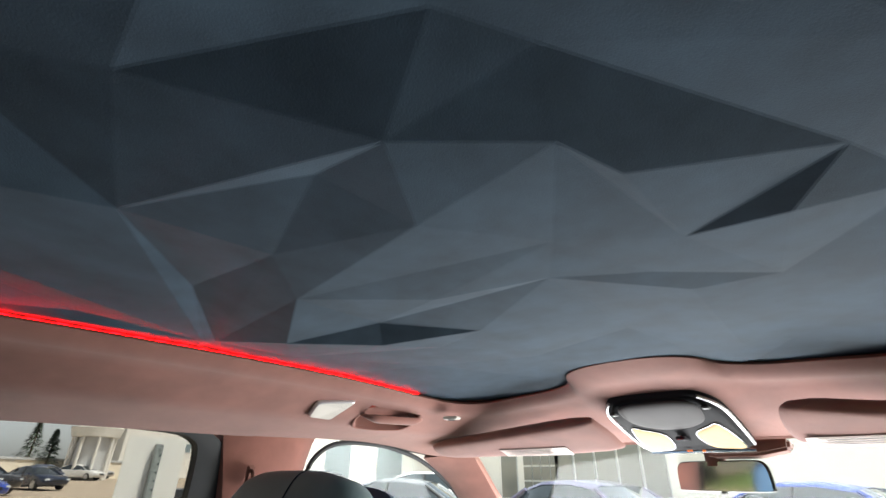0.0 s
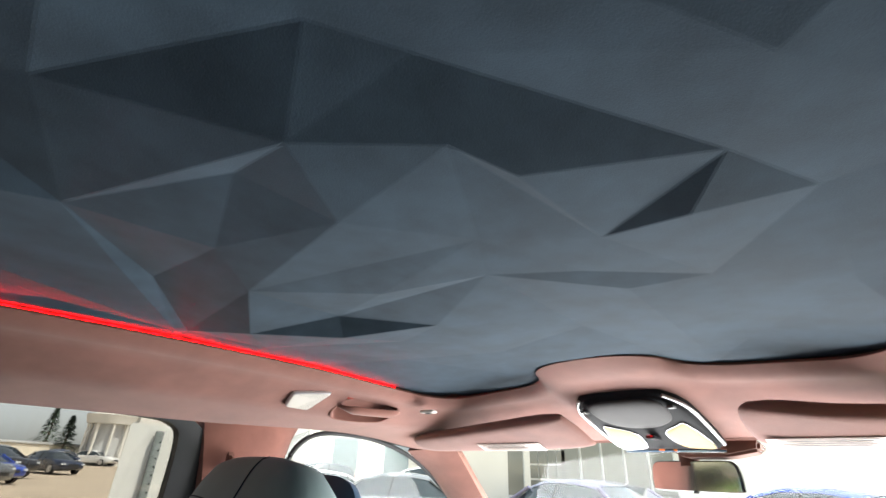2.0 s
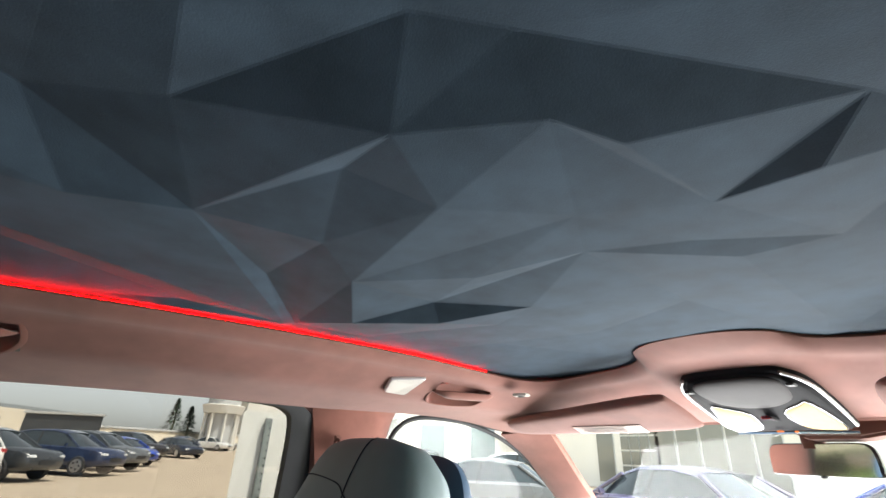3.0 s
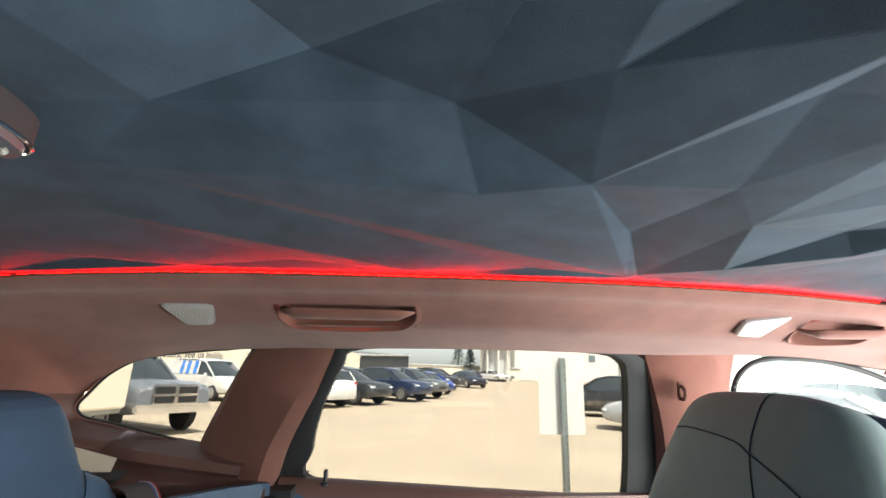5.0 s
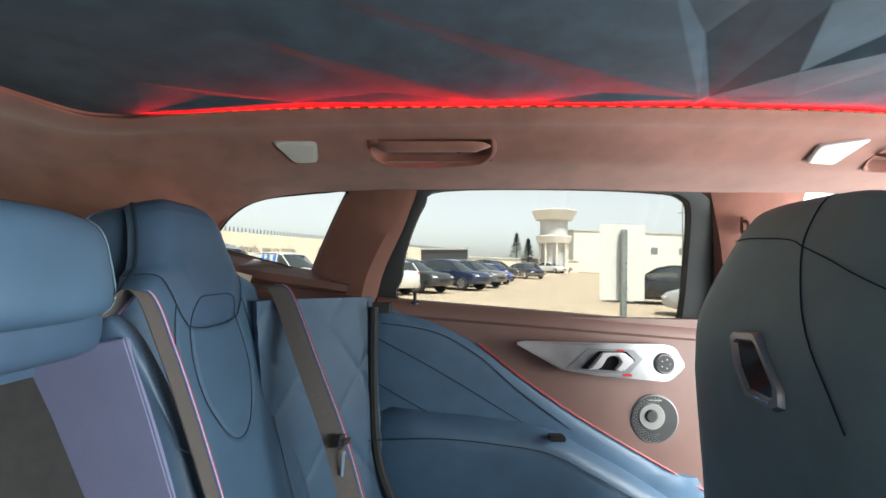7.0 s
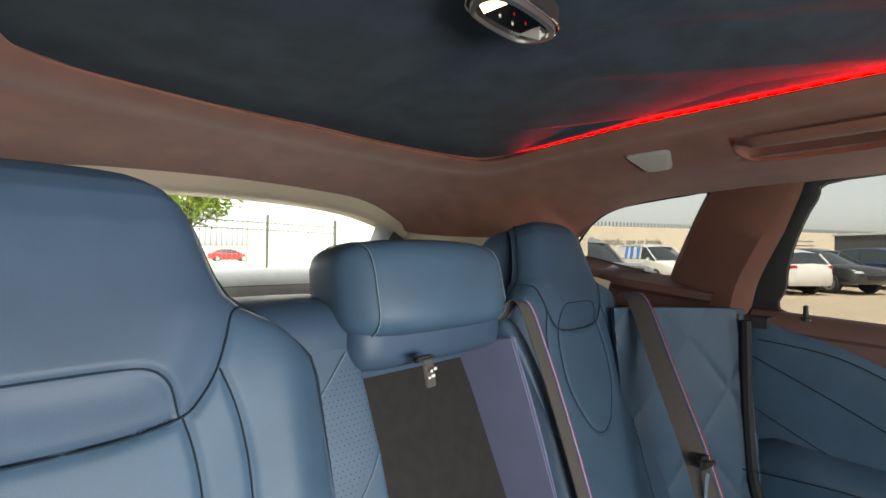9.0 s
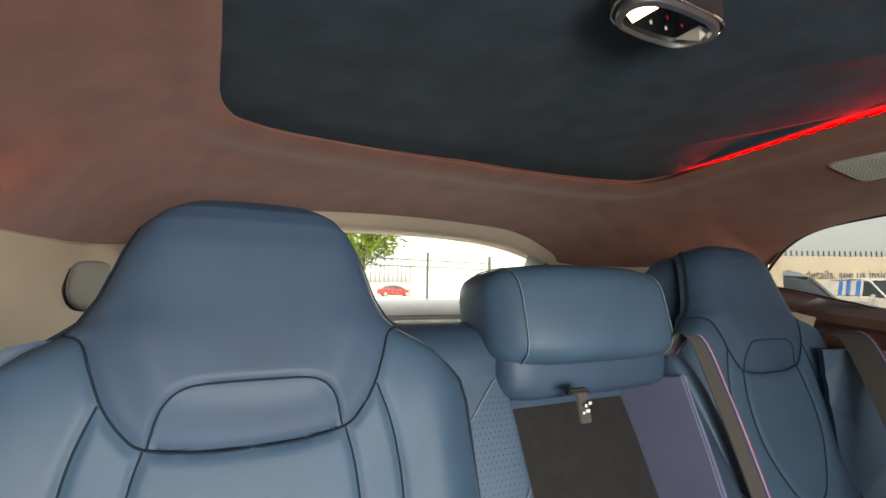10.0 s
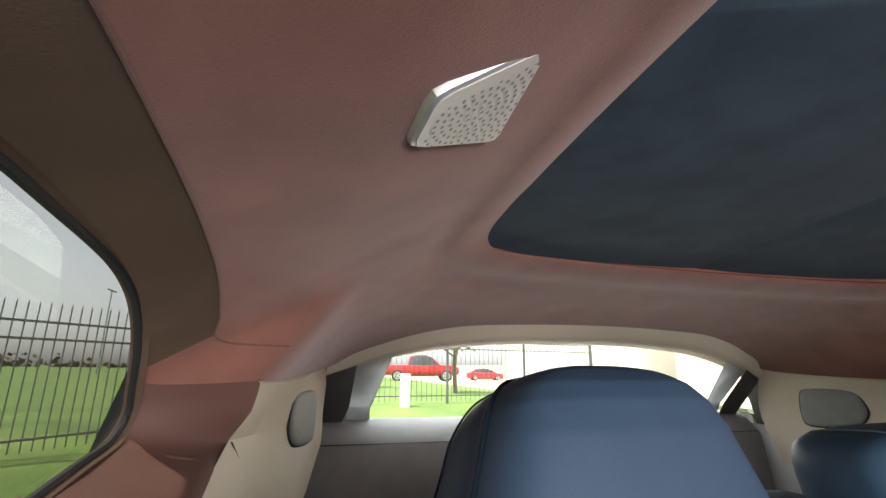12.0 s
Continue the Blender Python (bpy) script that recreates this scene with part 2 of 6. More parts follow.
def pillow(outline, front, back, place, power=4.0, steps=4):
    """A cushion over a closed outline of (u, v): swells by front towards the viewer and by back behind. place(u, v, w) gives the point."""
    ring = [(q.x, q.y) for q in spline([(u, v, 0) for u, v in outline], steps, True)]
    cu, cv = sum(q[0] for q in ring) / len(ring), sum(q[1] for q in ring) / len(ring)
    rows = []
    for s, side in [(0.15, -1), (0.6, -1), (0.88, -1), (0.97, -1), (1, 0), (0.985, 1), (0.95, 1), (0.88, 1), (0.75, 1), (0.5, 1), (0.2, 1)]:
        w = (1 - s ** power) ** 0.5 * (front if side > 0 else -back)
        rows.append([place(cu + (u - cu) * s, cv + (v - cv) * s, w) for u, v in ring])
    return loft(rows, closed=True, cap=True)


def mirrored(points):
    return [(-x, y, z) for x, y, z in points]


# ---- roof lining: the folded middle ----
# corners of the folds, in millimetres
FOLDS_A = dict(
    A=(215, 205, 1574), U=(242, 254, 1572), B=(146, 238, 1554), C=(219, 306, 1555), N=(237, 353, 1549), D=(343, 415,
    1553), W=(377, 488, 1551), E=(236, 472, 1553), O=(306, 459, 1542), M=(279, 607, 1554), F=(81, 234, 1561), R=(99,
    311, 1547), Q=(151, 417, 1557), G=(107, 484, 1558), I=(-40, 272, 1554), H=(-105, 337, 1547), Z=(-386, 371, 1560),
    X=(-244, 408, 1539), P=(-143, 479, 1563), Y=(-47, 570, 1554), a=(-166, 506, 1542), K=(-70, 159, 1562), J=(66, 117,
    1573), T=(379, 345, 1546))
FOLDS_B = dict(
    b=(187, 532, 1557), c=(206, 589, 1551), e=(89, 716, 1564), g=(249, 867, 1553), h=(191, 860, 1551), gR=(377, 676,
    1545), L=(122, 56, 1582), S=(150, 112, 1572), V=(-9, 31, 1591), i=(-100, 66, 1558), l=(-206, 266, 1568), n=(19,
    -68, 1604), o=(-1, -172, 1567), l1=(-455, 150, 1552), l2=(-455, 360, 1555), l3=(-455, 600, 1554), l4=(-450, 1020,
    1528), f1=(-100, 1020, 1552), f2=(150, 1020, 1550), f3=(460, 1020, 1524), r1=(460, 680, 1549), r2=(460, 480,
    1553), r3=(460, 300, 1552), r4=(430, 50, 1546))
FOLDS_C = dict(
    r5=(430, -300, 1530), r6=(430, -720, 1502), b1=(0, -720, 1512), l7=(-450, -720, 1509), l6=(-455, -220, 1542),
    l5=(-455, -30, 1549), k1=(-388, 355, 1557), k2=(-419, 47, 1552), k3=(-392, -303, 1541), k4=(-392, -560, 1518),
    v1=(-388, 201, 1564), v2=(-378, -152, 1555), v3=(-371, -422, 1541), d1=(-71, -249, 1551), d2=(-174, -302, 1544),
    d3=(-287, -493, 1528), p1=(-4, 439, 1550), fa=(-146, 602, 1555), fb=(-371, 493, 1556), fc=(-252, 698, 1559),
    fd=(-80, 756, 1560), S2=(252, 132, 1575))
FOLD_FACES = """l1 l5 k2, d3 v3 k4, l6 l7 k4, l6 k4 k3, l5 l6 k3, l2 l1 k1, k1 Z l2, Z fb l2, l3 l2 fb, H X Z, H P X, a X P, fa fc fb, b1 d1 d2, d1 o i, K l k1, K I l, I H Z
H I R, P H p1, fa a Y, Y fd fa, fc fa fd, fd f1 fc, k4 l7 b1, d3 k4 b1, b1 d2 d3, d3 d2 k3, v2 k3 d2, d2 d1 k2, i K k1, Z k1 l, fb Z X, X a fb, l3 fb fc, l4 l3 fc
fc f1 l4, V n L, J V L, A B J, J L S, B F K, R F B, B C R, Q b G, b c G, e G c, O D W, O W M, D O E, O M E, r5 r6 r3, r3 r4 r5, r3 r2 T
r4 r3 S2, r3 T S2, N U D, W D T, T r2 W, r2 r1 W, r1 gR W, M W gR, g M gR, g gR f3, L n r5, r4 S2 L, S L S2, A S S2, S2 U A, B A U, C B U, U N C
N E C, b Q E, E M b, c b M, M g c, c g h, f2 h g, g f3 f2, r6 r5 b1, b1 r5 o, r5 n o, n V o, i o V, K i V, V J K, I K F, F R I, Q G p1
Y P G, G e Y, fd Y e, h f2 e, r1 f3 gR, k3 v2 k2, k2 l5 k3, v1 k1 k2, l1 k2 k1, R Q H, v1 k2 d1, d1 b1 o, e c h, K J B, E N D, k2 v2 d2, S A J, R C Q
a P Y, v3 d3 k3, U T D, f1 fd f2, fd e f2, l I Z, a fa fb, U S2 T, E Q C, k4 v3 k3, r5 r4 L, k1 v1 d1, d1 i k1, P p1 G, p1 H Q"""
corner = {k: Vector(v) / 1000 for k, v in (FOLDS_A | FOLDS_B | FOLDS_C).items()}


bm = bmesh.new()
made = {k: bm.verts.new(v) for k, v in corner.items()}
for tri in FOLD_FACES.replace("\n", ", ").split(", "):
    bm.faces.new([made[k] for k in tri.split()])
for v in bm.verts:
    v.co.z += 0.002
up = bmesh.ops.extrude_face_region(bm, geom=bm.faces[:])
for g in up["geom"]:
    if isinstance(g, bmesh.types.BMVert):
        g.co.z += 0.02
bmesh.ops.bevel(bm, geom=[e for e in bm.edges if e.calc_face_angle(0) > 0.03 and e.verts[0].co.z < 1.60], offset=0.0010, segments=1, affect="EDGES", clamp_overlap=True)
roof_lining = mesh_object("ceiling", bm, ROOF_SUEDE, smooth=False)
tagged(roof_lining, "slate-grey suede roof lining folded into large triangular facets", "ceiling", kind="structure")

# ---- roof lining: the plain border, from the opening's rim to the windows ----
RIM = [(0, -.672, 1.503), (-.14, -.668, 1.503), (-.27, -.655, 1.502), (-.33, -.637, 1.500), (-.36, -.62, 1.500), (-.378, -.595, 1.503), (-.387, -.565, 1.507), (-.390, -.525, 1.513),
       (-.392, -.48, 1.518), (-.394, -.38, 1.526), (-.396, -.25, 1.533), (-.40, 0, 1.541), (-.402, .3, 1.547), (-.402, .6, 1.546), (-.399, .81, 1.536),
       (-.387, .89, 1.531), (-.335, .94, 1.530), (-.25, .968, 1.540), (-.185, .975, 1.546), (-.135, .95, 1.550), (-.105, .895, 1.554), (-.06, .865, 1.556), (0, .858, 1.557)]
INNER = [(0, -.75, 1.492), (-.15, -.745, 1.492), (-.29, -.73, 1.490), (-.36, -.71, 1.488), (-.40, -.68, 1.487), (-.42, -.64, 1.489), (-.43, -.60, 1.492), (-.433, -.55, 1.497),
         (-.435, -.50, 1.502), (-.437, -.39, 1.508), (-.44, -.25, 1.515), (-.443, 0, 1.523), (-.445, .3, 1.528), (-.444, .6, 1.526), (-.44, .83, 1.516),
         (-.43, .92, 1.510), (-.36, .99, 1.510), (-.27, 1.02, 1.520), (-.20, 1.03, 1.525), (-.15, 1.02, 1.528), (-.11, .98, 1.530), (-.06, .955, 1.532), (0, .95, 1.533)]
MIDDLE = [(0, -.86, 1.473), (-.17, -.855, 1.472), (-.33, -.84, 1.463), (-.42, -.83, 1.450), (-.47, -.80, 1.440), (-.50, -.72, 1.442), (-.51, -.64, 1.452), (-.514, -.58, 1.458),
          (-.517, -.52, 1.464), (-.520, -.40, 1.470), (-.522, -.25, 1.476), (-.525, 0, 1.482), (-.528, .3, 1.487), (-.53, .6, 1.487), (-.53, .85, 1.483),
          (-.52, .97, 1.478), (-.42, 1.07, 1.480), (-.31, 1.10, 1.485), (-.22, 1.12, 1.488), (-.16, 1.12, 1.490), (-.11, 1.12, 1.490), (-.06, 1.12, 1.490), (0, 1.12, 1.490)]
OUTER = [(0, -.953, 1.452), (-.16, -.957, 1.449), (-.30, -.968, 1.440), (-.42, -1.0, 1.410), (-.510, -1.028, 1.370), (-.566, -.82, 1.353), (-.598, -.612, 1.353),
         (-.686, -.573, 1.353), (-.679, -.541, 1.379), (-.668, -.488, 1.410), (-.664, -.36, 1.436), (-.660, -.10, 1.448), (-.662, .2, 1.456), (-.672, .55, 1.458), (-.695, .80, 1.466),
         (-.70, .98, 1.462), (-.66, 1.15, 1.440), (-.50, 1.19, 1.448), (-.34, 1.22, 1.455), (-.22, 1.235, 1.458), (-.14, 1.24, 1.460), (-.07, 1.245, 1.460), (0, 1.245, 1.460)]


def whole(half):
    """The closed line round the car out of its left half."""
    return spline(half + mirrored(half[1:-1])[::-1], 8, True)


def skewed(line, k):
    """The right-hand rim runs a little wider towards the front and narrower at the back."""
    return [p + Vector(((k * max(0, min(1, p.y / .35, (1.1 - p.y) / .35)) - (.006 if k > .01 else 0) * max(0, min(1, (.05 - p.y) / .2, (p.y + .62) / .15))) * min(1, max(0, p.x) * 4), 0, 0)) for p in line]


rim, inner, middle, outer = (skewed(whole(h), k) for h, k in ((RIM, .016), (INNER, .016), (MIDDLE, .008), (OUTER, 0)))
channel = [p + (Vector((q.x, q.y, p.z)) - p).normalized() * .018 for p, q in zip(rim, inner)]
rows = [[p + Vector((0, 0, 0.014)) for p in channel], [p + Vector((0, 0, 0.001)) for p in channel],
        [p.lerp(c, .55) + Vector((0, 0, 0.0052)) for p, c in zip(rim, channel)], [p.lerp(c, .40) + Vector((0, 0, 0.0055)) for p, c in zip(rim, channel)],
        [p.lerp(c, .28) + Vector((0, 0, 0.0015)) for p, c in zip(rim, channel)], [p + Vector((0, 0, 0.0015)) for p in rim]]
for lo, hi, n in ((rim, inner, 5), (inner, middle, 6), (middle, outer, 6)):
    for k in range(n):
        t = k / n
        crown = 0.004 * math.sin(math.pi * t)
        rows.append([a.lerp(b, t) - Vector((0, 0, crown if lo is rim else 0)) for a, b in zip(lo, hi)])
rows.append(outer)
rows.append([p + Vector((0, 0, 0.018)) for p in outer])
skin = loft(rows, closed=True)
# openings for the grab handles' bowls
for y0, y1, x0, x1 in ((-.19, .038, -.524, -.464), (.74, .866, -.524, -.455)):
    hole = [f for f in skin.faces if y0 < f.calc_center_median().y < y1 and x0 < f.calc_center_median().x < x1]
    bmesh.ops.delete(skin, geom=hole, context="FACES")
# on the right, the border between its seam and the window is darker olive brown
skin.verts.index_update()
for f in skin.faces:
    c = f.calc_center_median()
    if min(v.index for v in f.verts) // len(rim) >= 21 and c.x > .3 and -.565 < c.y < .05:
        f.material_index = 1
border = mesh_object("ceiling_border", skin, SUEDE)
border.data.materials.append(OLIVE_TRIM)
tagged(border, "brown suede roof border with rounded rim and corners", "headliner", kind="structure")
# black tube that draws the shadow gap round the rim
seal = mesh_object("ceiling_shadow_gap", tube([p + Vector((0, 0, .006)) for p in channel], 0.004, 6, True), RUBBER)
tagged(seal, "thin black line for the shadow gap round the folded roof lining", "seal", kind="structure")
# outer roof skin
rows = []
for k in range(13):
    y = -1.15 + k * 0.20
    rows.append([(x, y, 1.625 - 0.26 * x * x - 0.05 * (y - 0.2) ** 2) for x in [i * 0.12 for i in range(-6, 7)]])
roof = mesh_object("roof", loft(rows, thick=(0, 0, 0.02)), BLACK)
tagged(roof, "plain dark outer skin of the car roof", "roof", kind="structure")

# ---- light strips along both rims ----
for side in (-1, 1):
    line = [Vector((side * abs(p.x) + (.016 * max(0, min(1, p.y / .35, (1.1 - p.y) / .35)) if side > 0 else 0), p.y, p.z)) for p in spline(RIM[6:15], 8)]
    strip = mesh_object("light_strip", tube([p + Vector((side * .0135, 0, 0.0050)) for p in line], 0.0025, 8), RED_LED if side < 0 else RED_SOFT)
    tagged(strip, "glowing red light strip along the roof lining's edge", "light strip")
    # its diodes
    fine = spline(line, 4)
    gone, last = 0.0, fine[0]
    for q in fine[1:]:
        gone += (q - last).length
        if gone > .022 and side < 0:
            gone = 0.0
            d = (q - last).normalized() * .006
            c = q + Vector((side * .0132, 0, .0052))
            part("diode", tube([c - d, c - d * .6, c + d * .6, c + d], .0031, 6), RED_BEAD, strip)
        last = q


# stitched seam where the border meets the pillar trim
for side in (1,):
    line = [a.lerp(b, .67) + Vector((0, 0, -.001)) for a, b in zip(middle, outer) if a.x * side > .3 and -.60 < b.y < .05]
    line = sorted(line, key=lambda q: -q.y)
    tagged(mesh_object("border_seam", tube(line, .0010, 6), SUEDE_DARK), "fine dark seam along the roof border", "seam", kind="structure")


# ---- glass planes of the sides ----
def side_x(y, z):
    """How far out the left windows lie."""
    return -1.0757 - 0.043 * y + 0.27 * z


def on_side(y, z, inward=0.0, side=-1):
    return Vector((side * -(side_x(y, z) + inward), y, z))


REAR_WINDOW = [(-.059, 1.450), (.229, 1.461), (.424, 1.459), (.485, 1.448), (.505, 1.415), (.514, 1.296), (.518, 1.205), (.514, 1.160), (.490, 1.152), (.186, 1.172), (-.138, 1.194), (-.150, 1.254),
               (-.137, 1.330), (-.101, 1.416)]
REAR_FRAME = [(-.083, 1.470), (.22, 1.474), (.45, 1.472), (.535, 1.452), (.566, 1.40), (.578, 1.28), (.584, 1.190), (.578, 1.138), (.540, 1.127), (.186, 1.150), (-.222, 1.172), (-.222, 1.225),
              (-.178, 1.320), (-.122, 1.43)]
QUARTER = [(-.272, 1.440), (-.300, 1.385), (-.353, 1.261), (-.430, 1.275), (-.530, 1.299), (-.572, 1.309), (-.582, 1.328), (-.564, 1.352), (-.541, 1.378), (-.514, 1.399), (-.484, 1.414), (-.443, 1.425),
           (-.374, 1.434), (-.327, 1.439)]
FRONT_WINDOW = [(.745, 1.15), (.750, 1.30), (.757, 1.400), (.785, 1.442), (.835, 1.462), (.910, 1.465), (1.015, 1.457), (1.150, 1.427), (1.290, 1.366), (1.45, 1.27), (1.62, 1.13)]
for side in (-1, 1):
    for name, line, pane in (("door_window", REAR_WINDOW, GLASS_SIDE), ("quarter_window", QUARTER, GLASS_SIDE), ("front_window", FRONT_WINDOW, GLASS_FRONT)):
        cy, cz = sum(p[0] for p in line) / len(line), sum(p[1] for p in line) / len(line)
        pts = [on_side(cy + (y - cy) * 1.06, cz + (z - cz) * 1.08, -0.006, side) for y, z in line]
        ob = mesh_object(name, slab(pts, (side * 0.004, 0, 0)), pane, smooth=False)
        tagged(ob, "tinted side window glass" if pane is GLASS_SIDE else "clear front door window glass", "window", kind="structure")


def frame_between(inner_line, outer_line, material, side, lift, name, label, depth=0.012):
    """A flat frame between two outlines with as many corners."""
    a = spline([(y, z, 0) for y, z in inner_line], 4, True)
    b = spline([(y, z, 0) for y, z in outer_line], 4, True)
    rows = [[on_side(p.x, p.y, lift - depth, side) for p in a], [on_side(p.x, p.y, lift, side) for p in a],
            [on_side(p.x * .5 + q.x * .5, p.y * .5 + q.y * .5, lift + 0.004, side) for p, q in zip(a, b)],
            [on_side(p.x, p.y, lift, side) for p in b], [on_side(p.x, p.y, lift - depth, side) for p in b]]
    return tagged(mesh_object(name, loft(rows, closed=True), material), label, "window frame", kind="structure")


for side in (-1, 1):
    frame_between(REAR_WINDOW, REAR_FRAME, RUBBER, side, 0.014, "window_seal", "black rubber window frame of the rear door", 0.03)
    # slanting reveal from the quarter window to the lining
    cy, cz = sum(q[0] for q in QUARTER) / len(QUARTER), sum(q[1] for q in QUARTER) / len(QUARTER)
    ring = spline([(y, z, 0) for y, z in QUARTER], 4, True)
    rows = [[on_side(cy + (q.x - cy) * k, cz + (q.y - cz) * k2, lift, side) for q in ring] for k, k2, lift in ((1.0, 1.0, -.005), (1.01, 1.015, .003), (1.02, 1.03, .007))]
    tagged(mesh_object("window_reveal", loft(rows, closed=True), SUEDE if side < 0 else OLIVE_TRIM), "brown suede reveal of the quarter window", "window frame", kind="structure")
    # narrow dark edge round the quarter window
    line = spline([on_side(y, z, 0.0, side) for y, z in QUARTER], 4, True)
    tagged(mesh_object("window_edge", tube(line, 0.0028, 6, True), RUBBER), "thin black edge of the quarter window", "seal", kind="structure")


# ---- pillars ----
def strip_loft(lines, material, name, label, thick=None, category="pillar"):
    """A skin across several lines of points, each smoothed."""
    return tagged(mesh_object(name, loft([spline(l, 5) for l in lines], thick=thick), material), label, category, kind="structure")


for side in (-1, 1):
    m = lambda pts: [(x * -side, y, z) for x, y, z in pts]
    # the slanting pillar between the rear door and the quarter window
    strip_loft([m(l) for l in (
        [(-.690, -.278, 1.452), (-.702, -.312, 1.385), (-.722, -.365, 1.262), (-.722, -.372, 1.20)],
        [(-.668, -.262, 1.450), (-.676, -.296, 1.385), (-.690, -.345, 1.262), (-.690, -.350, 1.20)],
        [(-.655, -.20, 1.456), (-.664, -.235, 1.385), (-.668, -.285, 1.262), (-.660, -.290, 1.19)],
        [(-.655, -.13, 1.458), (-.664, -.165, 1.385), (-.668, -.222, 1.262), (-.655, -.235, 1.18)],
        [(-.672, -.092, 1.462), (-.682, -.135, 1.385), (-.700, -.195, 1.262), (-.690, -.215, 1.17)],
        [(-.690, -.085, 1.462), (-.700, -.125, 1.385), (-.730, -.190, 1.262), (-.730, -.215, 1.17)])],
        SUEDE_DARK, "pillar", "brown suede pillar slanting between rear windows")
    # the upright pillar behind the front seat
    strip_loft([m(l) for l in (
        [(-.735, .530, 1.478), (-.75, .575, 1.30), (-.79, .590, 1.10), (-.79, .60, .40)],
        [(-.690, .540, 1.472), (-.700, .575, 1.30), (-.735, .590, 1.10), (-.74, .60, .40)],
        [(-.672, .60, 1.462), (-.682, .61, 1.30), (-.715, .62, 1.10), (-.72, .63, .40)],
        [(-.685, .70, 1.465), (-.695, .715, 1.30), (-.722, .72, 1.10), (-.73, .72, .40)],
        [(-.705, .765, 1.47), (-.725, .758, 1.40), (-.745, .752, 1.30), (-.76, .745, 1.10)],
        [(-.74, .79, 1.47), (-.75, .765, 1.40), (-.78, .755, 1.30), (-.79, .745, 1.10)])],
        SUEDE, "pillar", "brown suede pillar beside the front seat")
    # windscreen pillar
    strip_loft([m(l) for l in (
        [(-.60, 1.215, 1.452), (-.605, 1.27, 1.405), (-.615, 1.40, 1.285), (-.63, 1.60, 1.12), (-.64, 1.75, 1.00)],
        [(-.625, 1.19, 1.448), (-.64, 1.26, 1.395), (-.66, 1.38, 1.275), (-.68, 1.58, 1.11), (-.69, 1.73, .98)],
        [(-.675, 1.16, 1.440), (-.70, 1.25, 1.385), (-.72, 1.37, 1.285), (-.74, 1.56, 1.12), (-.75, 1.70, .99)],
        [(-.715, 1.14, 1.436), (-.745, 1.26, 1.383), (-.765, 1.37, 1.312), (-.79, 1.53, 1.19), (-.81, 1.68, 1.06)])],
        SUEDE, "pillar", "brown windscreen pillar trim", thick=(0, 0.012, 0.012))
    # rubber lip along the front door opening
    lip = spline(m([(-.728, .757, 1.30), (-.722, .765, 1.395), (-.708, .79, 1.440), (-.702, .84, 1.460), (-.704, .92, 1.463), (-.712, 1.02, 1.456), (-.727, 1.15, 1.427), (-.75, 1.29, 1.366), (-.785, 1.45, 1.27), (-.80, 1.62, 1.13)]), 5)
    tagged(mesh_object("door_seal", tube(lip, 0.006, 8), RUBBER), "black rubber seal of the front door opening", "seal", kind="structure")
    # brown trim from the quarter window's lower edge round its rear corner
    edge = [on_side(y, z, -.003, -1) for y, z in ((-.353, 1.261), (-.430, 1.275), (-.490, 1.290), (-.540, 1.301), (-.572, 1.309), (-.582, 1.328), (-.572, 1.354))]
    nearer = [on_side(y, z, .010, -1) for y, z in ((-.353, 1.257), (-.430, 1.270), (-.490, 1.285), (-.543, 1.296), (-.580, 1.307), (-.590, 1.330), (-.579, 1.355))]
    ridge = [(-.660, -.356, 1.250), (-.653, -.43, 1.264), (-.650, -.49, 1.275), (-.647, -.55, 1.284), (-.650, -.612, 1.300), (-.647, -.612, 1.328), (-.646, -.594, 1.355)]
    turn = [(-.645, -.357, 1.243), (-.638, -.43, 1.258), (-.634, -.49, 1.271), (-.632, -.55, 1.281), (-.636, -.635, 1.299), (-.622, -.622, 1.327), (-.617, -.602, 1.355)]
    low = [(-.634, -.358, 1.226), (-.626, -.42, 1.245), (-.624, -.49, 1.262), (-.624, -.55, 1.274), (-.626, -.652, 1.295), (-.605, -.630, 1.325), (-.597, -.607, 1.355)]
    under = [(-.642, -.358, 1.216), (-.636, -.42, 1.234), (-.634, -.49, 1.250), (-.634, -.55, 1.262), (-.634, -.672, 1.290), (-.612, -.660, 1.322), (-.600, -.640, 1.355)]
    first = 0 if side > 0 else 2
    strip_loft([m(l[first:]) for l in (edge, nearer, ridge, turn, low, under)], TRIM_BROWN, "corner_trim", "brown leather trim round the quarter window's corner", category="trim")
    # ledge below the quarter window, running to the door
    strip_loft([m(l) for l in (
        [(-.726, -.52, 1.286), (-.724, -.47, 1.281), (-.724, -.42, 1.273), (-.730, -.33, 1.258), (-.700, -.255, 1.238)],
        [(-.704, -.52, 1.276), (-.702, -.47, 1.272), (-.695, -.42, 1.265), (-.690, -.33, 1.252), (-.668, -.258, 1.236)],
        [(-.664, -.52, 1.264), (-.660, -.47, 1.259), (-.657, -.42, 1.254), (-.652, -.33, 1.243), (-.650, -.262, 1.234)],
        [(-.652, -.52, 1.250), (-.650, -.47, 1.244), (-.647, -.42, 1.238), (-.645, -.33, 1.228), (-.648, -.264, 1.220)],
        [(-.666, -.52, 1.238), (-.664, -.47, 1.233), (-.662, -.42, 1.228), (-.660, -.33, 1.220), (-.662, -.268, 1.213)])],
        TRIM_BROWN, "ledge", "brown leather ledge below the quarter window", category="trim")
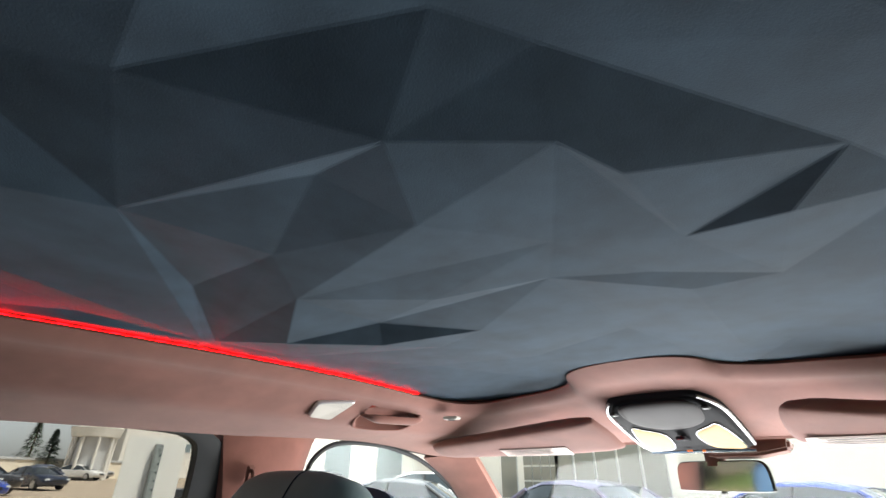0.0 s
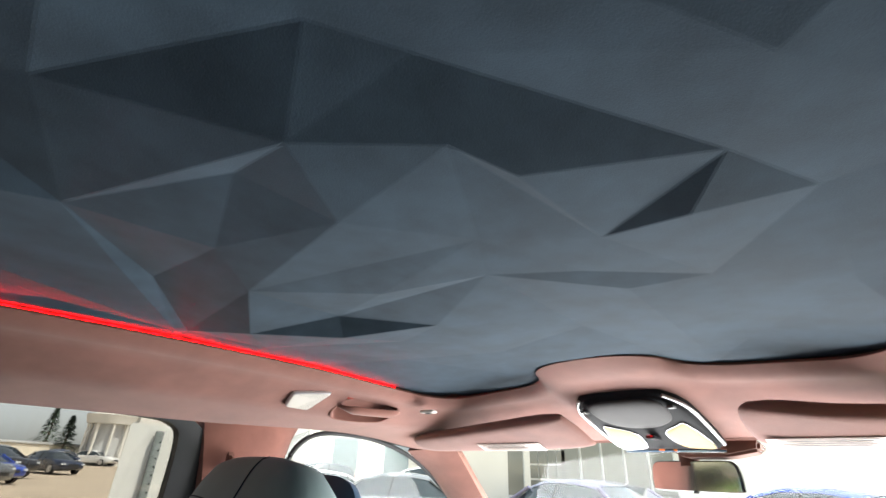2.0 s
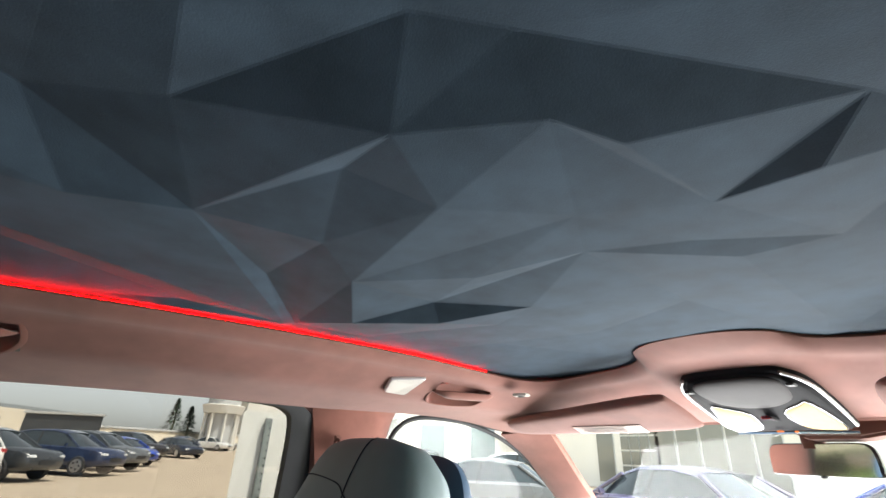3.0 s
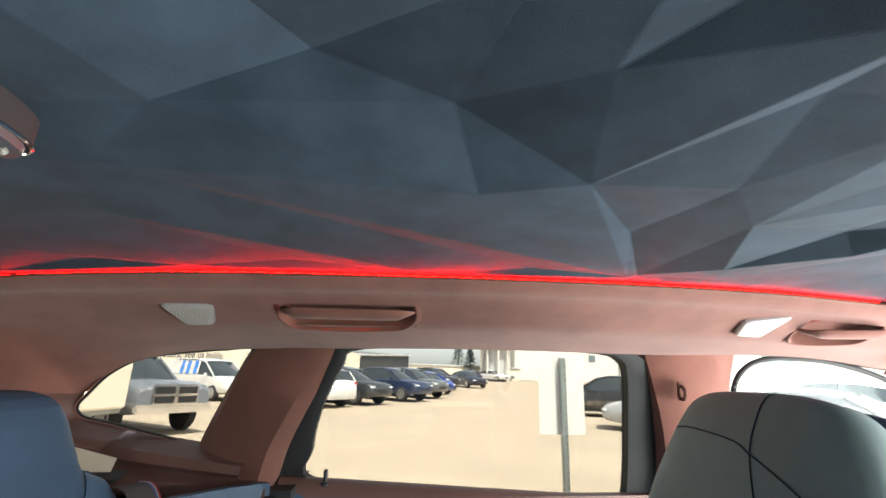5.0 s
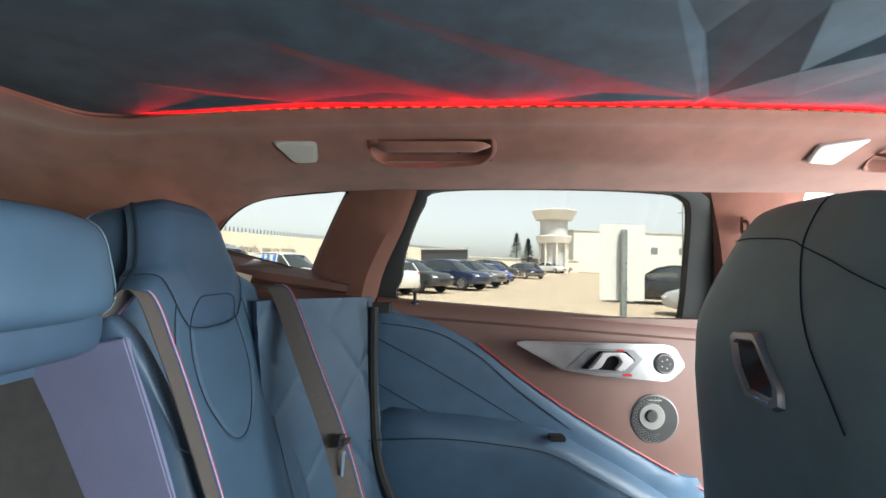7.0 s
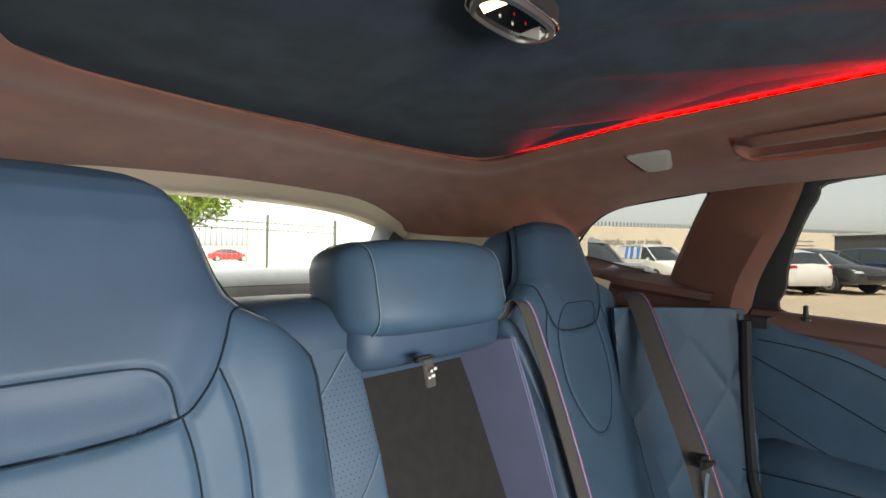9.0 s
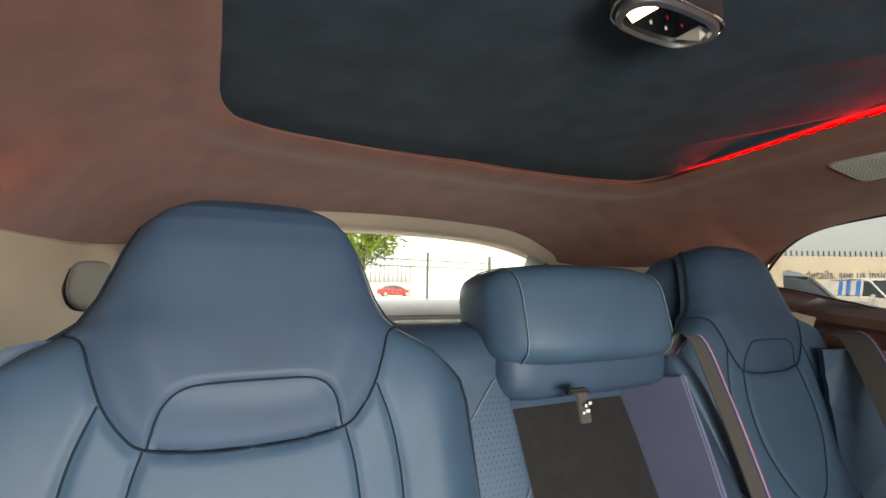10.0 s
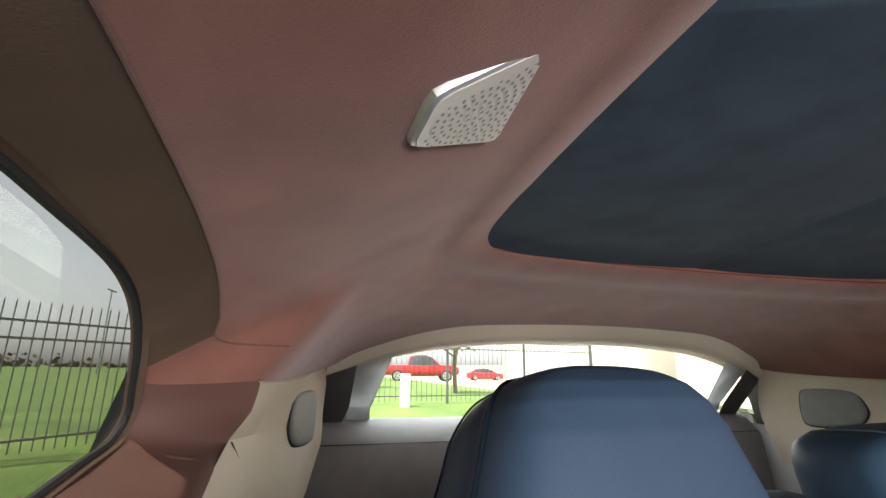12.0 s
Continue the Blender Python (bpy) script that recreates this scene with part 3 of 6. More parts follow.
    # lower rail under the ledge, ends at the door gap
    if side < 0:
        strip_loft([m(l) for l in (
            [(-.668, -.66, 1.240), (-.664, -.50, 1.236), (-.662, -.36, 1.222), (-.664, -.22, 1.207)],
            [(-.640, -.66, 1.226), (-.636, -.50, 1.222), (-.634, -.36, 1.210), (-.636, -.212, 1.203)],
            [(-.632, -.66, 1.205), (-.628, -.50, 1.201), (-.626, -.36, 1.192), (-.630, -.210, 1.188)],
            [(-.645, -.66, 1.196), (-.641, -.50, 1.192), (-.640, -.36, 1.184), (-.644, -.212, 1.180)])],
            TRIM_BROWN, "ledge", "brown leather rail beside the rear seat", category="trim")
    else:
        upper = [(-.634, -.62, 1.262), (-.636, -.50, 1.246), (-.640, -.42, 1.230), (-.648, -.34, 1.208), (-.664, -.26, 1.200)]
        strip_loft([m(l) for l in (upper, [(x, y, 1.0) for x, y, z in upper], [(x, y, .60) for x, y, z in upper])], CARPET, "side_panel", "black cloth side panel beside the rear seat", category="trim")
    # beige moulding round the rear window's side, running forward under the ledge
    strip_loft([m(l) for l in (
        [(-.625, -.605, 1.385), (-.605, -.74, 1.385), (-.585, -.88, 1.385), (-.550, -1.02, 1.405), (-.530, -1.045, 1.412)],
        [(-.597, -.605, 1.351), (-.575, -.74, 1.350), (-.555, -.88, 1.352), (-.530, -1.02, 1.374), (-.520, -1.045, 1.388)],
        [(-.598, -.612, 1.345), (-.580, -.75, 1.340), (-.562, -.88, 1.338), (-.522, -1.03, 1.338), (-.520, -1.06, 1.340)],
        [(-.604, -.630, 1.325), (-.590, -.76, 1.318), (-.568, -.89, 1.315), (-.524, -1.03, 1.315), (-.520, -1.065, 1.315)],
        [(-.624, -.652, 1.297), (-.598, -.77, 1.290), (-.570, -.89, 1.285), (-.525, -1.035, 1.285), (-.522, -1.07, 1.285)],
        [(-.628, -.55, 1.270), (-.602, -.70, 1.262), (-.576, -.86, 1.255), (-.525, -1.03, 1.255), (-.520, -1.065, 1.255)],
        [(-.624, -.46, 1.250), (-.598, -.66, 1.240), (-.576, -.82, 1.228), (-.535, -1.0, 1.235), (-.520, -1.06, 1.245)],
        [(-.614, -.46, 1.236), (-.592, -.66, 1.220), (-.574, -.78, 1.200), (-.548, -.94, 1.205), (-.520, -1.06, 1.235)],
        [(-.612, -.48, 1.10), (-.592, -.68, 1.10), (-.574, -.76, 1.08), (-.565, -.90, 1.12), (-.540, -1.04, 1.16)])],
        BEIGE, "rear_corner_trim", "beige moulded trim beside the rear window", category="trim")
    joint = spline(m([(-.6215, -.655, 1.295), (-.610, -.668, 1.268), (-.600, -.676, 1.245), (-.590, -.684, 1.215)]), 5)
    tagged(mesh_object("trim_joint", tube(joint, .0009, 6), BLACK), "fine joint in the beige corner trim", "joint", kind="structure")
    # dark side panel of the load space
    strip_loft([m(l) for l in (
        [(-.585, -.74, 1.20), (-.572, -.86, 1.20), (-.555, -.98, 1.23), (-.55, -1.12, 1.24)],
        [(-.585, -.74, .60), (-.572, -.86, .60), (-.555, -.98, .60), (-.55, -1.12, .60)])],
        COVER, "load_side", "grey cloth side of the load space", category="trim")

# header above the windscreen and the lip of the tailgate
tagged(mesh_object("header_edge", tube([p + Vector((0, 0.004, 0.004)) for p in outer if p.y > 1.15], 0.008, 8), SUEDE), "brown edge above the windscreen", "trim", kind="structure")
TAIL_LIP = [(-.520, -1.040, 1.366), (-.42, -1.004, 1.407), (-.30, -.972, 1.438), (-.16, -.962, 1.448), (0, -.960, 1.450)]
TAIL_GLASS = [(-.520, -1.048, 1.352), (-.42, -1.020, 1.385), (-.30, -1.000, 1.409), (-.16, -.990, 1.421), (0, -.988, 1.424)]
lips = [spline(l + mirrored(l[:-1])[::-1], 5) for l in (TAIL_LIP, TAIL_GLASS)]
deep = [p + Vector((0, -0.05, -0.006)) for p in lips[1]]
tagged(mesh_object("tailgate_lip", loft([[p + Vector((0, .02, .012)) for p in lips[0]], lips[0], [a.lerp(b, .5) + Vector((0, 0, -.004)) for a, b in zip(*lips)], lips[1], deep]), BEIGE), "beige lip along the top of the rear window", "trim", kind="structure")


# ---- tailgate: glass, black side frames and lower lining ----
def tail(u, z, w=0.0):
    """A point on the slanting rear window plane."""
    return Vector((u, -1.033 - (1.376 - z) * 1.0 - w, z - w * 0.5))


glass = [tail(u, z, 0.03) for u, z in ((-.56, 1.33), (-.42, 1.40), (-.2, 1.435), (0, 1.44), (.2, 1.435), (.42, 1.40), (.56, 1.33), (.55, 1.22), (-.55, 1.22))]
rear_pane = mesh_object("rear_window", slab(glass, (0, -.003, -.003)), GLASS_REAR, smooth=False)
tagged(rear_pane, "sloping rear window glass", "window", kind="structure")
for side in (-1, 1):
    wedge = [tail(side * u, z, 0.0) for u, z in ((.465, 1.392), (.530, 1.368), (.535, 1.236), (.490, 1.236), (.468, 1.30))]
    facet = [tail(side * u, z, 0.022) for u, z in ((.400, 1.400), (.475, 1.388), (.470, 1.30), (.492, 1.236), (.415, 1.236), (.425, 1.30))]
    tagged(mesh_object("tailgate_frame", slab(facet, (0, -.008, -.008), 0.002), COVER), "pale grey inner frame beside the rear window", "frame", kind="structure")
    # black wedge, its grey is glare put into the colour
    tagged(mesh_object("tailgate_frame", slab(wedge, (0, -.012, -.012), 0.003), TAIL_GLARE), "black frame beside the rear window, greyed by glare", "frame", kind="structure")
shelf = [[(x, y, z) for x in (-.55, -.3, 0, .3, .55)] for y, z in ((-1.155, 1.262), (-1.13, 1.248), (-1.10, 1.215), (-1.085, 1.12), (-1.07, .60))]
tagged(mesh_object("tailgate_lining", loft(shelf, thick=(0, -.03, 0)), COVER), "grey lining of the tailgate below the rear window", "trim", kind="structure")
for z, y in ((1.222, -1.104),):
    tagged(mesh_object("tailgate_joint", tube([(-.55, y, z), (0, y, z), (.55, y, z)], .0008, 6), BLACK), "dark joint across the tailgate lining", "joint", kind="structure")

# ---- windscreen ----
screen = [(-.62, 1.21, 1.452), (0, 1.27, 1.464), (.62, 1.21, 1.452), (.76, 1.85, .95), (0, 2.0, .95), (-.76, 1.85, .95)]
pane = mesh_object("windscreen", slab(screen, (0, .004, .004)), GLASS_FRONT, smooth=False)
pane.visible_shadow = False
tagged(pane, "clear sloping windscreen", "window", kind="structure")

# ---- lower body: floor, dash wall, sides below the windows ----
tagged(mesh_object("floor", box(0, .35, .30, 1.6, 3.1, .04), CARPET, smooth=False), "black carpeted car floor", "floor", kind="structure")
tagged(mesh_object("dash_wall", box(0, 1.85, .62, 1.6, .10, .64, .03), BLACK), "black wall below the windscreen", "wall", kind="structure")
tagged(mesh_object("rear_wall", box(0, -1.30, .75, 1.5, .08, .86, .03), BLACK), "black lower tailgate", "wall", kind="structure")
for side in (-1, 1):
    tagged(mesh_object("body_side", box(side * .87, .27, .72, .06, 3.1, .82, .03), BLACK), "plain black lower body side", "wall", kind="structure")
    tagged(mesh_object("rear_flank", box(side * .775, -.86, .76, .05, .95, .78, .02), BLACK), "plain dark rear body side", "wall", kind="structure")
    tagged(mesh_object("side_shelf", box(side * .745, -.42, 1.185, .19, .50, .02), BLACK), "dark closing shelf under the quarter window", "trim", kind="structure")
    tagged(mesh_object("rear_flank", box(side * .742, -.50, 1.185, .024, .52, .12, .004), BLACK), "plain dark body side under the quarter window", "wall", kind="structure")
    # outer skin round the rear corner above the flank
    rows = [[(side * (1.068 - .27 * z + .13 * (y + .60) + .02 * (z < 1.2)), y, z) for z in (1.15, 1.25, 1.35, 1.45, 1.52)] for y in (-.640, -.8, -1.0, -1.2)]
    tagged(mesh_object("rear_flank", loft(rows, thick=(side * .02, 0, 0)), BLACK), "plain dark rear body corner", "wall", kind="structure")


# ---- rear seats ----
SET_BACK = {-.352: .025, .352: 0}


def seat_place(cx):
    """Points on the reclined front of a rear seat: u across, v up, w out of the face."""
    return lambda u, v, w: Vector((cx + u, -.39 - SET_BACK.get(cx, 0) - .3 * (v - 1.18) + w * .958, v + w * .287))


def both(half):
    """A closed outline out of its right half, from top to bottom."""
    return half + [(-u, v) for u, v in reversed(half) if u > 0.001]


BACK = both([(0, 1.25), (.116, 1.256), (.155, 1.230), (.183, 1.195), (.190, 1.120), (.195, 1.0), (.20, .80), (.20, .52), (0, .50)])
# bulk of the headrest behind its front, from below upwards: height, half width, front, back
SLICES = [(1.185, .073, -.014, -.14), (1.202, .089, -.014, -.15), (1.222, .101, -.014, -.16), (1.25, .115, -.014, -.16), (1.264, .1165, -.014, -.16), (1.285, .1050, -.014, -.155),
          (1.311, .0960, -.014, -.140), (1.333, .0895, -.014, -.125), (1.3525, .0765, -.021, -.105), (1.363, .0600, -.034, -.090), (1.3685, .034, -.044, -.075)]
# half width of a seat at a height, from the cushion over the shoulder to the top of the headrest
WIDTHS = [(.55, .200), (.80, .200), (1.0, .195), (1.10, .194), (1.19, .193), (1.2073, .189), (1.2179, .181), (1.2289, .170), (1.2447, .149), (1.2577, .130), (1.267, .1175), (1.277, .1115),
          (1.285, .1070), (1.311, .0980), (1.322, .0945), (1.340, .0870), (1.3525, .0780), (1.359, .0700), (1.363, .0620), (1.3665, .050), (1.3685, .035), (1.3705, .012)]


def power_of(c):
    """Squares the round of a slice."""
    return math.copysign(abs(c) ** .52, c)


def half_back(v):
    return float(np.interp(v, *zip(*WIDTHS)))


def fine_line(half):
    """A smooth (u, v) line over both sides out of its right half, which ends in the middle."""
    return [(q.x, q.y) for q in spline([(u, v, 0) for u, v in half] + [(-u, v, 0) for u, v in half[-2::-1]], 4)]


TONGUE_HALF = [(.0675, 1.181), (.074, 1.155), (.077, 1.120), (.072, 1.085), (.056, 1.052), (.039, 1.028), (.021, 1.014), (0, 1.009)]
HEAD_HALF = [(.128, 1.259), (.1095, 1.2510), (.1010, 1.231), (.0920, 1.2085), (.0800, 1.191), (.0665, 1.1808), (.034, 1.1752), (0, 1.1742)]
NECK_HALF = [(.0655, 1.1808), (.0610, 1.199), (.0555, 1.2085), (.047, 1.2150), (.034, 1.2178), (0, 1.2182)]
BOLSTER_HALF = [(.0945, 1.2100), (.1035, 1.186), (.1085, 1.165), (.1115, 1.14), (.112, 1.11), (.112, 1.07), (.112, 1.0), (.112, .90), (.112, .75), (.112, .60)]
TONGUE_SEAM, HEAD_SEAM, NECK_SEAM = fine_line(TONGUE_HALF), fine_line(HEAD_HALF), fine_line(NECK_HALF)
BOLSTER_SEAM = [(q.x, q.y) for q in spline([(u, v, 0) for u, v in BOLSTER_HALF], 4)]
SEAMS = [TONGUE_SEAM, HEAD_SEAM, NECK_SEAM, BOLSTER_SEAM, [(-u, v) for u, v in BOLSTER_SEAM]]


def away(line, u, v):
    """Distance of points from a (u, v) line."""
    near = np.full(np.shape(u), 1.0)
    for (u0, v0), (u1, v1) in zip(line, line[1:]):
        du, dv = u1 - u0, v1 - v0
        t = np.clip(((u - u0) * du + (v - v0) * dv) / (du * du + dv * dv), 0, 1)
        near = np.minimum(near, np.hypot(u - u0 - t * du, v - v0 - t * dv))
    return near


def ease(x):
    x = np.clip(x, 0, 1)
    return x * x * (3 - 2 * x)


def under(half, u):
    """Height of a seam at a distance from the middle."""
    return np.interp(np.abs(u), *zip(*sorted(half)))


def in_head(u, v):
    return v > under(HEAD_HALF, u)


def in_neck(u, v):
    return in_head(u, v) & (v < under(NECK_HALF, u)) & (np.abs(u) < .0655)


def in_tongue(u, v):
    return (v > 1.009) & (v < 1.178) & (np.abs(u) < np.interp(v, *zip(*[q[::-1] for q in TONGUE_HALF[::-1]])))


def seat_swell(u, v, s):
    """How far the upholstery of a seat stands out; s is the distance from the middle over the half width."""
    w = -.016 + .036 * np.sqrt(1 - np.minimum(1, np.abs(s)) ** 6)
    w = w + .010 * np.exp(-((np.abs(u) - .150) / .026) ** 2) * (1 - ease((v - 1.235) / .03))
    w = w + .007 * np.exp(-((np.abs(u) - .105) / .035) ** 2) * ease((v - 1.14) / .09) * (1 - ease((v - 1.25) / .03)) * (1 - np.abs(s) ** 4)
    w = w + .012 * ease(away(HEAD_SEAM, u, v) / .040) * in_head(u, v) * (1 - np.abs(s) ** 8)
    w = w - .0030 * ease(away(NECK_SEAM, u, v) / .006) * in_neck(u, v)
    w = w - np.interp(v, [1.32, 1.340, 1.3525, 1.363, 1.3685, 1.3705], [0, .003, .009, .020, .030, .040])
    near = np.minimum(away(SEAMS[0], u, v), away(NECK_SEAM, u, v) * 1.6)
    for line in (HEAD_SEAM, *SEAMS[3:]):
        near = np.minimum(near, away(line, u, v))
    return w - .0026 * np.exp(-(near / .0040) ** 2)


def rear_seat(cx):
    put = seat_place(cx)
    at = put(0, .52, -.06)
    seat = thing("rear_seat", at, "blue leather rear seat with tall tapering integrated headrest", "car seat", "rear seats")
    p = lambda name, bm, m, label="": part(name, shift(bm, at), m, seat, label)
    wide = lambda line: [(u * (1.16 if u * cx > .02 else 1), v) for u, v in line]
    p("shell", pillow(wide(BACK), -.012, .10, put), LEATHER_SHADED, "deep blue seat back shell")
    # the upholstered front: one swelling surface with stitched grooves, cut into its panels
    heights = [.60 + .40 * k / 16 for k in range(16)] + [1.0 + .330 * k / 116 for k in range(117)] + [1.33 + .0405 * k / 22 for k in range(1, 23)]
    across_s = np.array([-1 + 2 * k / 192 for k in range(193)])
    flare = lambda a, v: 1 + ((-.05 if cx > 0 else .16) * float(1 - ease((v - 1.20) / .06)) if a * cx > 0 else 0)
    grid_u = np.array([[a * half_back(v) * flare(a, v) for a in across_s] for v in heights])
    grid_v = np.array([[v] * 193 for v in heights])
    swell = seat_swell(grid_u, grid_v, np.array([across_s] * len(heights)))
    mid_u, mid_v = (grid_u[:-1, :-1] + grid_u[1:, 1:]) / 2, (grid_v[:-1, :-1] + grid_v[1:, 1:]) / 2
    head, neck, tongue = in_head(mid_u, mid_v), in_neck(mid_u, mid_v), in_tongue(mid_u, mid_v)
    side = np.abs(mid_u) > np.interp(mid_v, *zip(*[q[::-1] for q in BOLSTER_HALF[::-1]]))
    panels = {k: bmesh.new() for k in ("backrest_centre", "insert", "inner_bolster", "outer_bolster", "headrest", "neck_pad")}
    made = {k: {} for k in panels}
    for r in range(len(heights) - 1):
        for c in range(192):
            kind = "neck_pad" if neck[r, c] else "headrest" if head[r, c] else "insert" if tongue[r, c] else "backrest_centre" if not side[r, c] else "outer_bolster" if mid_u[r, c] * cx > 0 else "inner_bolster"
            ring = []
            for rr, cc in ((r, c), (r, c + 1), (r + 1, c + 1), (r + 1, c)):
                if (rr, cc) not in made[kind]:
                    made[kind][rr, cc] = panels[kind].verts.new(put(grid_u[rr][cc], heights[rr], swell[rr][cc]))
                ring.append(made[kind][rr, cc])
            panels[kind].faces.new(ring)
    # headrest and neck pad: same leather as the back, darkened for their shade
    for kind, bm in panels.items():
        p(kind, bm, LEATHER_SHADED if kind in ("headrest", "neck_pad") else LEATHER, {"headrest": "tall tapering blue leather headrest", "neck_pad": "leather neck pad"}.get(kind, ""))
    across = lambda k, th: put(SLICES[k][1] * power_of(math.cos(th)), SLICES[k][0], (SLICES[k][2] + SLICES[k][3]) / 2 + (SLICES[k][2] - SLICES[k][3]) / 2 * power_of(math.sin(th)))
    columns = [spline([across(k, i * math.tau / 48) for k in range(len(SLICES))], 3) for i in range(48)]
    p("headrest_back", loft([[c[k] for c in columns] for k in range(len(columns[0]))], closed=True, cap=True), LEATHER_SHADED)
    # dark stitched seams in the grooves
    for line in SEAMS:
        us, vs = np.array([q[0] for q in line]), np.array([q[1] for q in line])
        ss = np.array([u / (half_back(v) * flare(u, v)) for u, v in line])
        p("seam", tube([put(u, v, w + (.0016 if line is HEAD_SEAM else .0007)) for u, v, w in zip(us, vs, seat_swell(us, vs, ss))], .0008, 6), SEAM_SOFT)
    # piping round the whole front
    top_v = [v for v in heights if v > .62]
    top_back = lambda v: float(np.interp(v, [1.32, 1.340, 1.3525, 1.363, 1.3685, 1.3705], [0, .003, .009, .020, .030, .040]))
    edge = [put(half_back(v) * flare(1, v) * .988, v, -.0045 - top_back(v)) for v in top_v]
    other = [put(-half_back(v) * flare(-1, v) * .988, v, -.0045 - top_back(v)) for v in top_v]
    p("piping", tube(edge + other[::-1], .0022, 6), PIPING)
    for th in (-.12,) if cx > 0 else (-.22,):
        arc = [across(k, th) for k in range(3, len(SLICES))] + [across(k, math.pi - th) for k in range(len(SLICES) - 1, 2, -1)]
        mid = put(0, 1.26, -.05)
        p("stitching", tube([q + (q - mid).normalized() * .0012 for q in spline(arc, 4)], .0009, 6), THREAD if cx < 0 else PIPING, "stitched seam over the headrest")
    out = 1 if cx > 0 else -1
    p("shoulder", box(cx + out * .075, -.505 - SET_BACK.get(cx, 0), 1.178, .33, .13, .075, .03, (8, 0, 0), 3), LEATHER_SHADED)
    if cx > 0:
        roll = [(.168, 1.2235), (.205, 1.2245), (.222, 1.216), (.238, 1.18), (.252, 1.08), (.256, .9), (.256, .60), (.17, .60), (.165, .9), (.165, 1.1), (.165, 1.20)]
        p("roll", pillow(roll, .010, .04, lambda u, v, w: put(u, v, w - .020)), LEATHER_PERF, "perforated blue leather side roll")
        cap = [(.120, 1.238), (.150, 1.2515), (.185, 1.2555), (.207, 1.245), (.222, 1.225), (.205, 1.218), (.165, 1.218)]
        p("shoulder_cap", pillow(cap, .006, .09, lambda u, v, w: put(u, v, w - .020), 6), LEATHER_SHADED)
        for line in ([(.180, 1.2243), (.200, 1.2252), (.217, 1.2235)], [(.186, 1.168), (.204, 1.185), (.228, 1.202)]):
            p("stitching", tube([put(q.x, q.y, -.0105) for q in spline([(*q, 0) for q in line], 5)], .0009, 6), THREAD)
    cushion = [(q[0], .50 + (q[1]) * 1.0) for q in both([(0, 0), (.17, .02), (.20, .1), (.20, .40), (.17, .46), (0, .47)])]
    p("cushion", pillow(cushion, .05, .10, lambda u, v, w: Vector((cx + u, v - .68, .60 + w + (v - .5) * .12))), LEATHER)
    return seat


rear_seat(-.352)
rear_seat(.352)

# ---- middle place of the rear bench ----
put = seat_place(0)
at = put(0, .52, -.06)
bench = thing("middle_seat", at, "blue leather middle seat with wide headrest above a dark armrest bay", "car seat", "rear seats")
p = lambda name, bm, m, label="": part(name, shift(bm, at), m, bench, label)
lean = pose(-.012, -.440, 1.264, 6, 0, 0)


def head_ring(x, out=0.0, n=40):
    """A slice across the wide headrest: a rounded box that closes towards its ends."""
    k = (1 - min(1, abs(x) / .136) ** 7) ** (1 / 3.2)
    pts = []
    for i in range(n):
        c, d = math.cos(i * math.tau / n), math.sin(i * math.tau / n)
        y, z = (.068 * k + out) * math.copysign(abs(c) ** .5, c), (.054 * (.25 + .75 * k) + out) * math.copysign(abs(d) ** .5, d)
        pts.append(lean @ Vector((x, y - .14 * z - (1.1 * x * x if y > 0 else 0) * min(1, max(0, y) / .05), z + .005 * (1 - (x / .136) ** 2) * max(0, d))))
    return pts


stations = [-.1355, -.134, -.130, -.124, -.115, -.10, -.07, -.035, 0, .035, .07, .10, .115, .124, .130, .134, .1355]
p("headrest", loft([head_ring(x) for x in stations], closed=True, cap=True), LEATHER, "wide rounded blue leather headrest")
for u in (-.108, .108):
    ring = head_ring(u, .0008)
    p("stitching", tube(ring[-12:] + ring[:13], .0009, 6), THREAD)


def roll_bar(x0, x1, y, z, hy, hz, power=.62, n=28):
    """A soft upholstered bar across the car, closing roundly at its ends."""
    rings = []
    for s in (-1, -.99, -.97, -.93, -.86, -.7, -.35, 0, .35, .7, .86, .93, .97, .99, 1):
        k = (1 - .94 * abs(s) ** 12) ** .5
        rings.append([((x0 + x1) / 2 + s * (x1 - x0) / 2, y + hy * k * math.copysign(abs(math.cos(i * math.tau / n)) ** power, math.cos(i * math.tau / n)),
                       z + hz * k * math.copysign(abs(math.sin(i * math.tau / n)) ** power, math.sin(i * math.tau / n))) for i in range(n)])
    return loft(rings, closed=True, cap=True)


p("neck", roll_bar(-.140, .116, -.436, 1.207, .042, .032), LEATHER_SHADED)
p("bay_back", slab([(-.127, -.482, 1.18), (.115, -.482, 1.18), (.115, -.20, .60), (-.127, -.20, .60)], (0, -.012, -.006)), CARPET, "dark carpet at the back of the armrest bay")
p("bay_wall", slab([(-.122, -.374, 1.196), (-.122, -.49, 1.172), (-.128, -.49, .60), (-.155, -.27, .60), (-.148, -.315, .98), (-.136, -.352, 1.11)], (-.010, 0, 0), .002), LILAC, "slate blue leather side of the armrest bay")
p("bay_wall", slab([(.100, -.432, 1.20), (.100, -.49, 1.172), (.094, -.49, .60), (.094, -.33, .60)], (.012, 0, 0), .003), LEATHER_LILAC)
RIGHT_ROLL = [(.110, 1.218), (.122, 1.227), (.150, 1.2295), (.192, 1.226), (.198, 1.17), (.198, 1.09), (.198, .9), (.198, .60), (.084, .60), (.086, .9), (.089, 1.08), (.0925, 1.13), (.0975, 1.178), (.1025, 1.205)]
LEFT_ROLL = [(-.130, 1.216), (-.150, 1.212), (-.168, 1.165), (-.182, 1.09), (-.196, 1.0), (-.205, .9), (-.21, .60), (-.15, .60), (-.150, .95), (-.142, 1.10), (-.126, 1.190)]
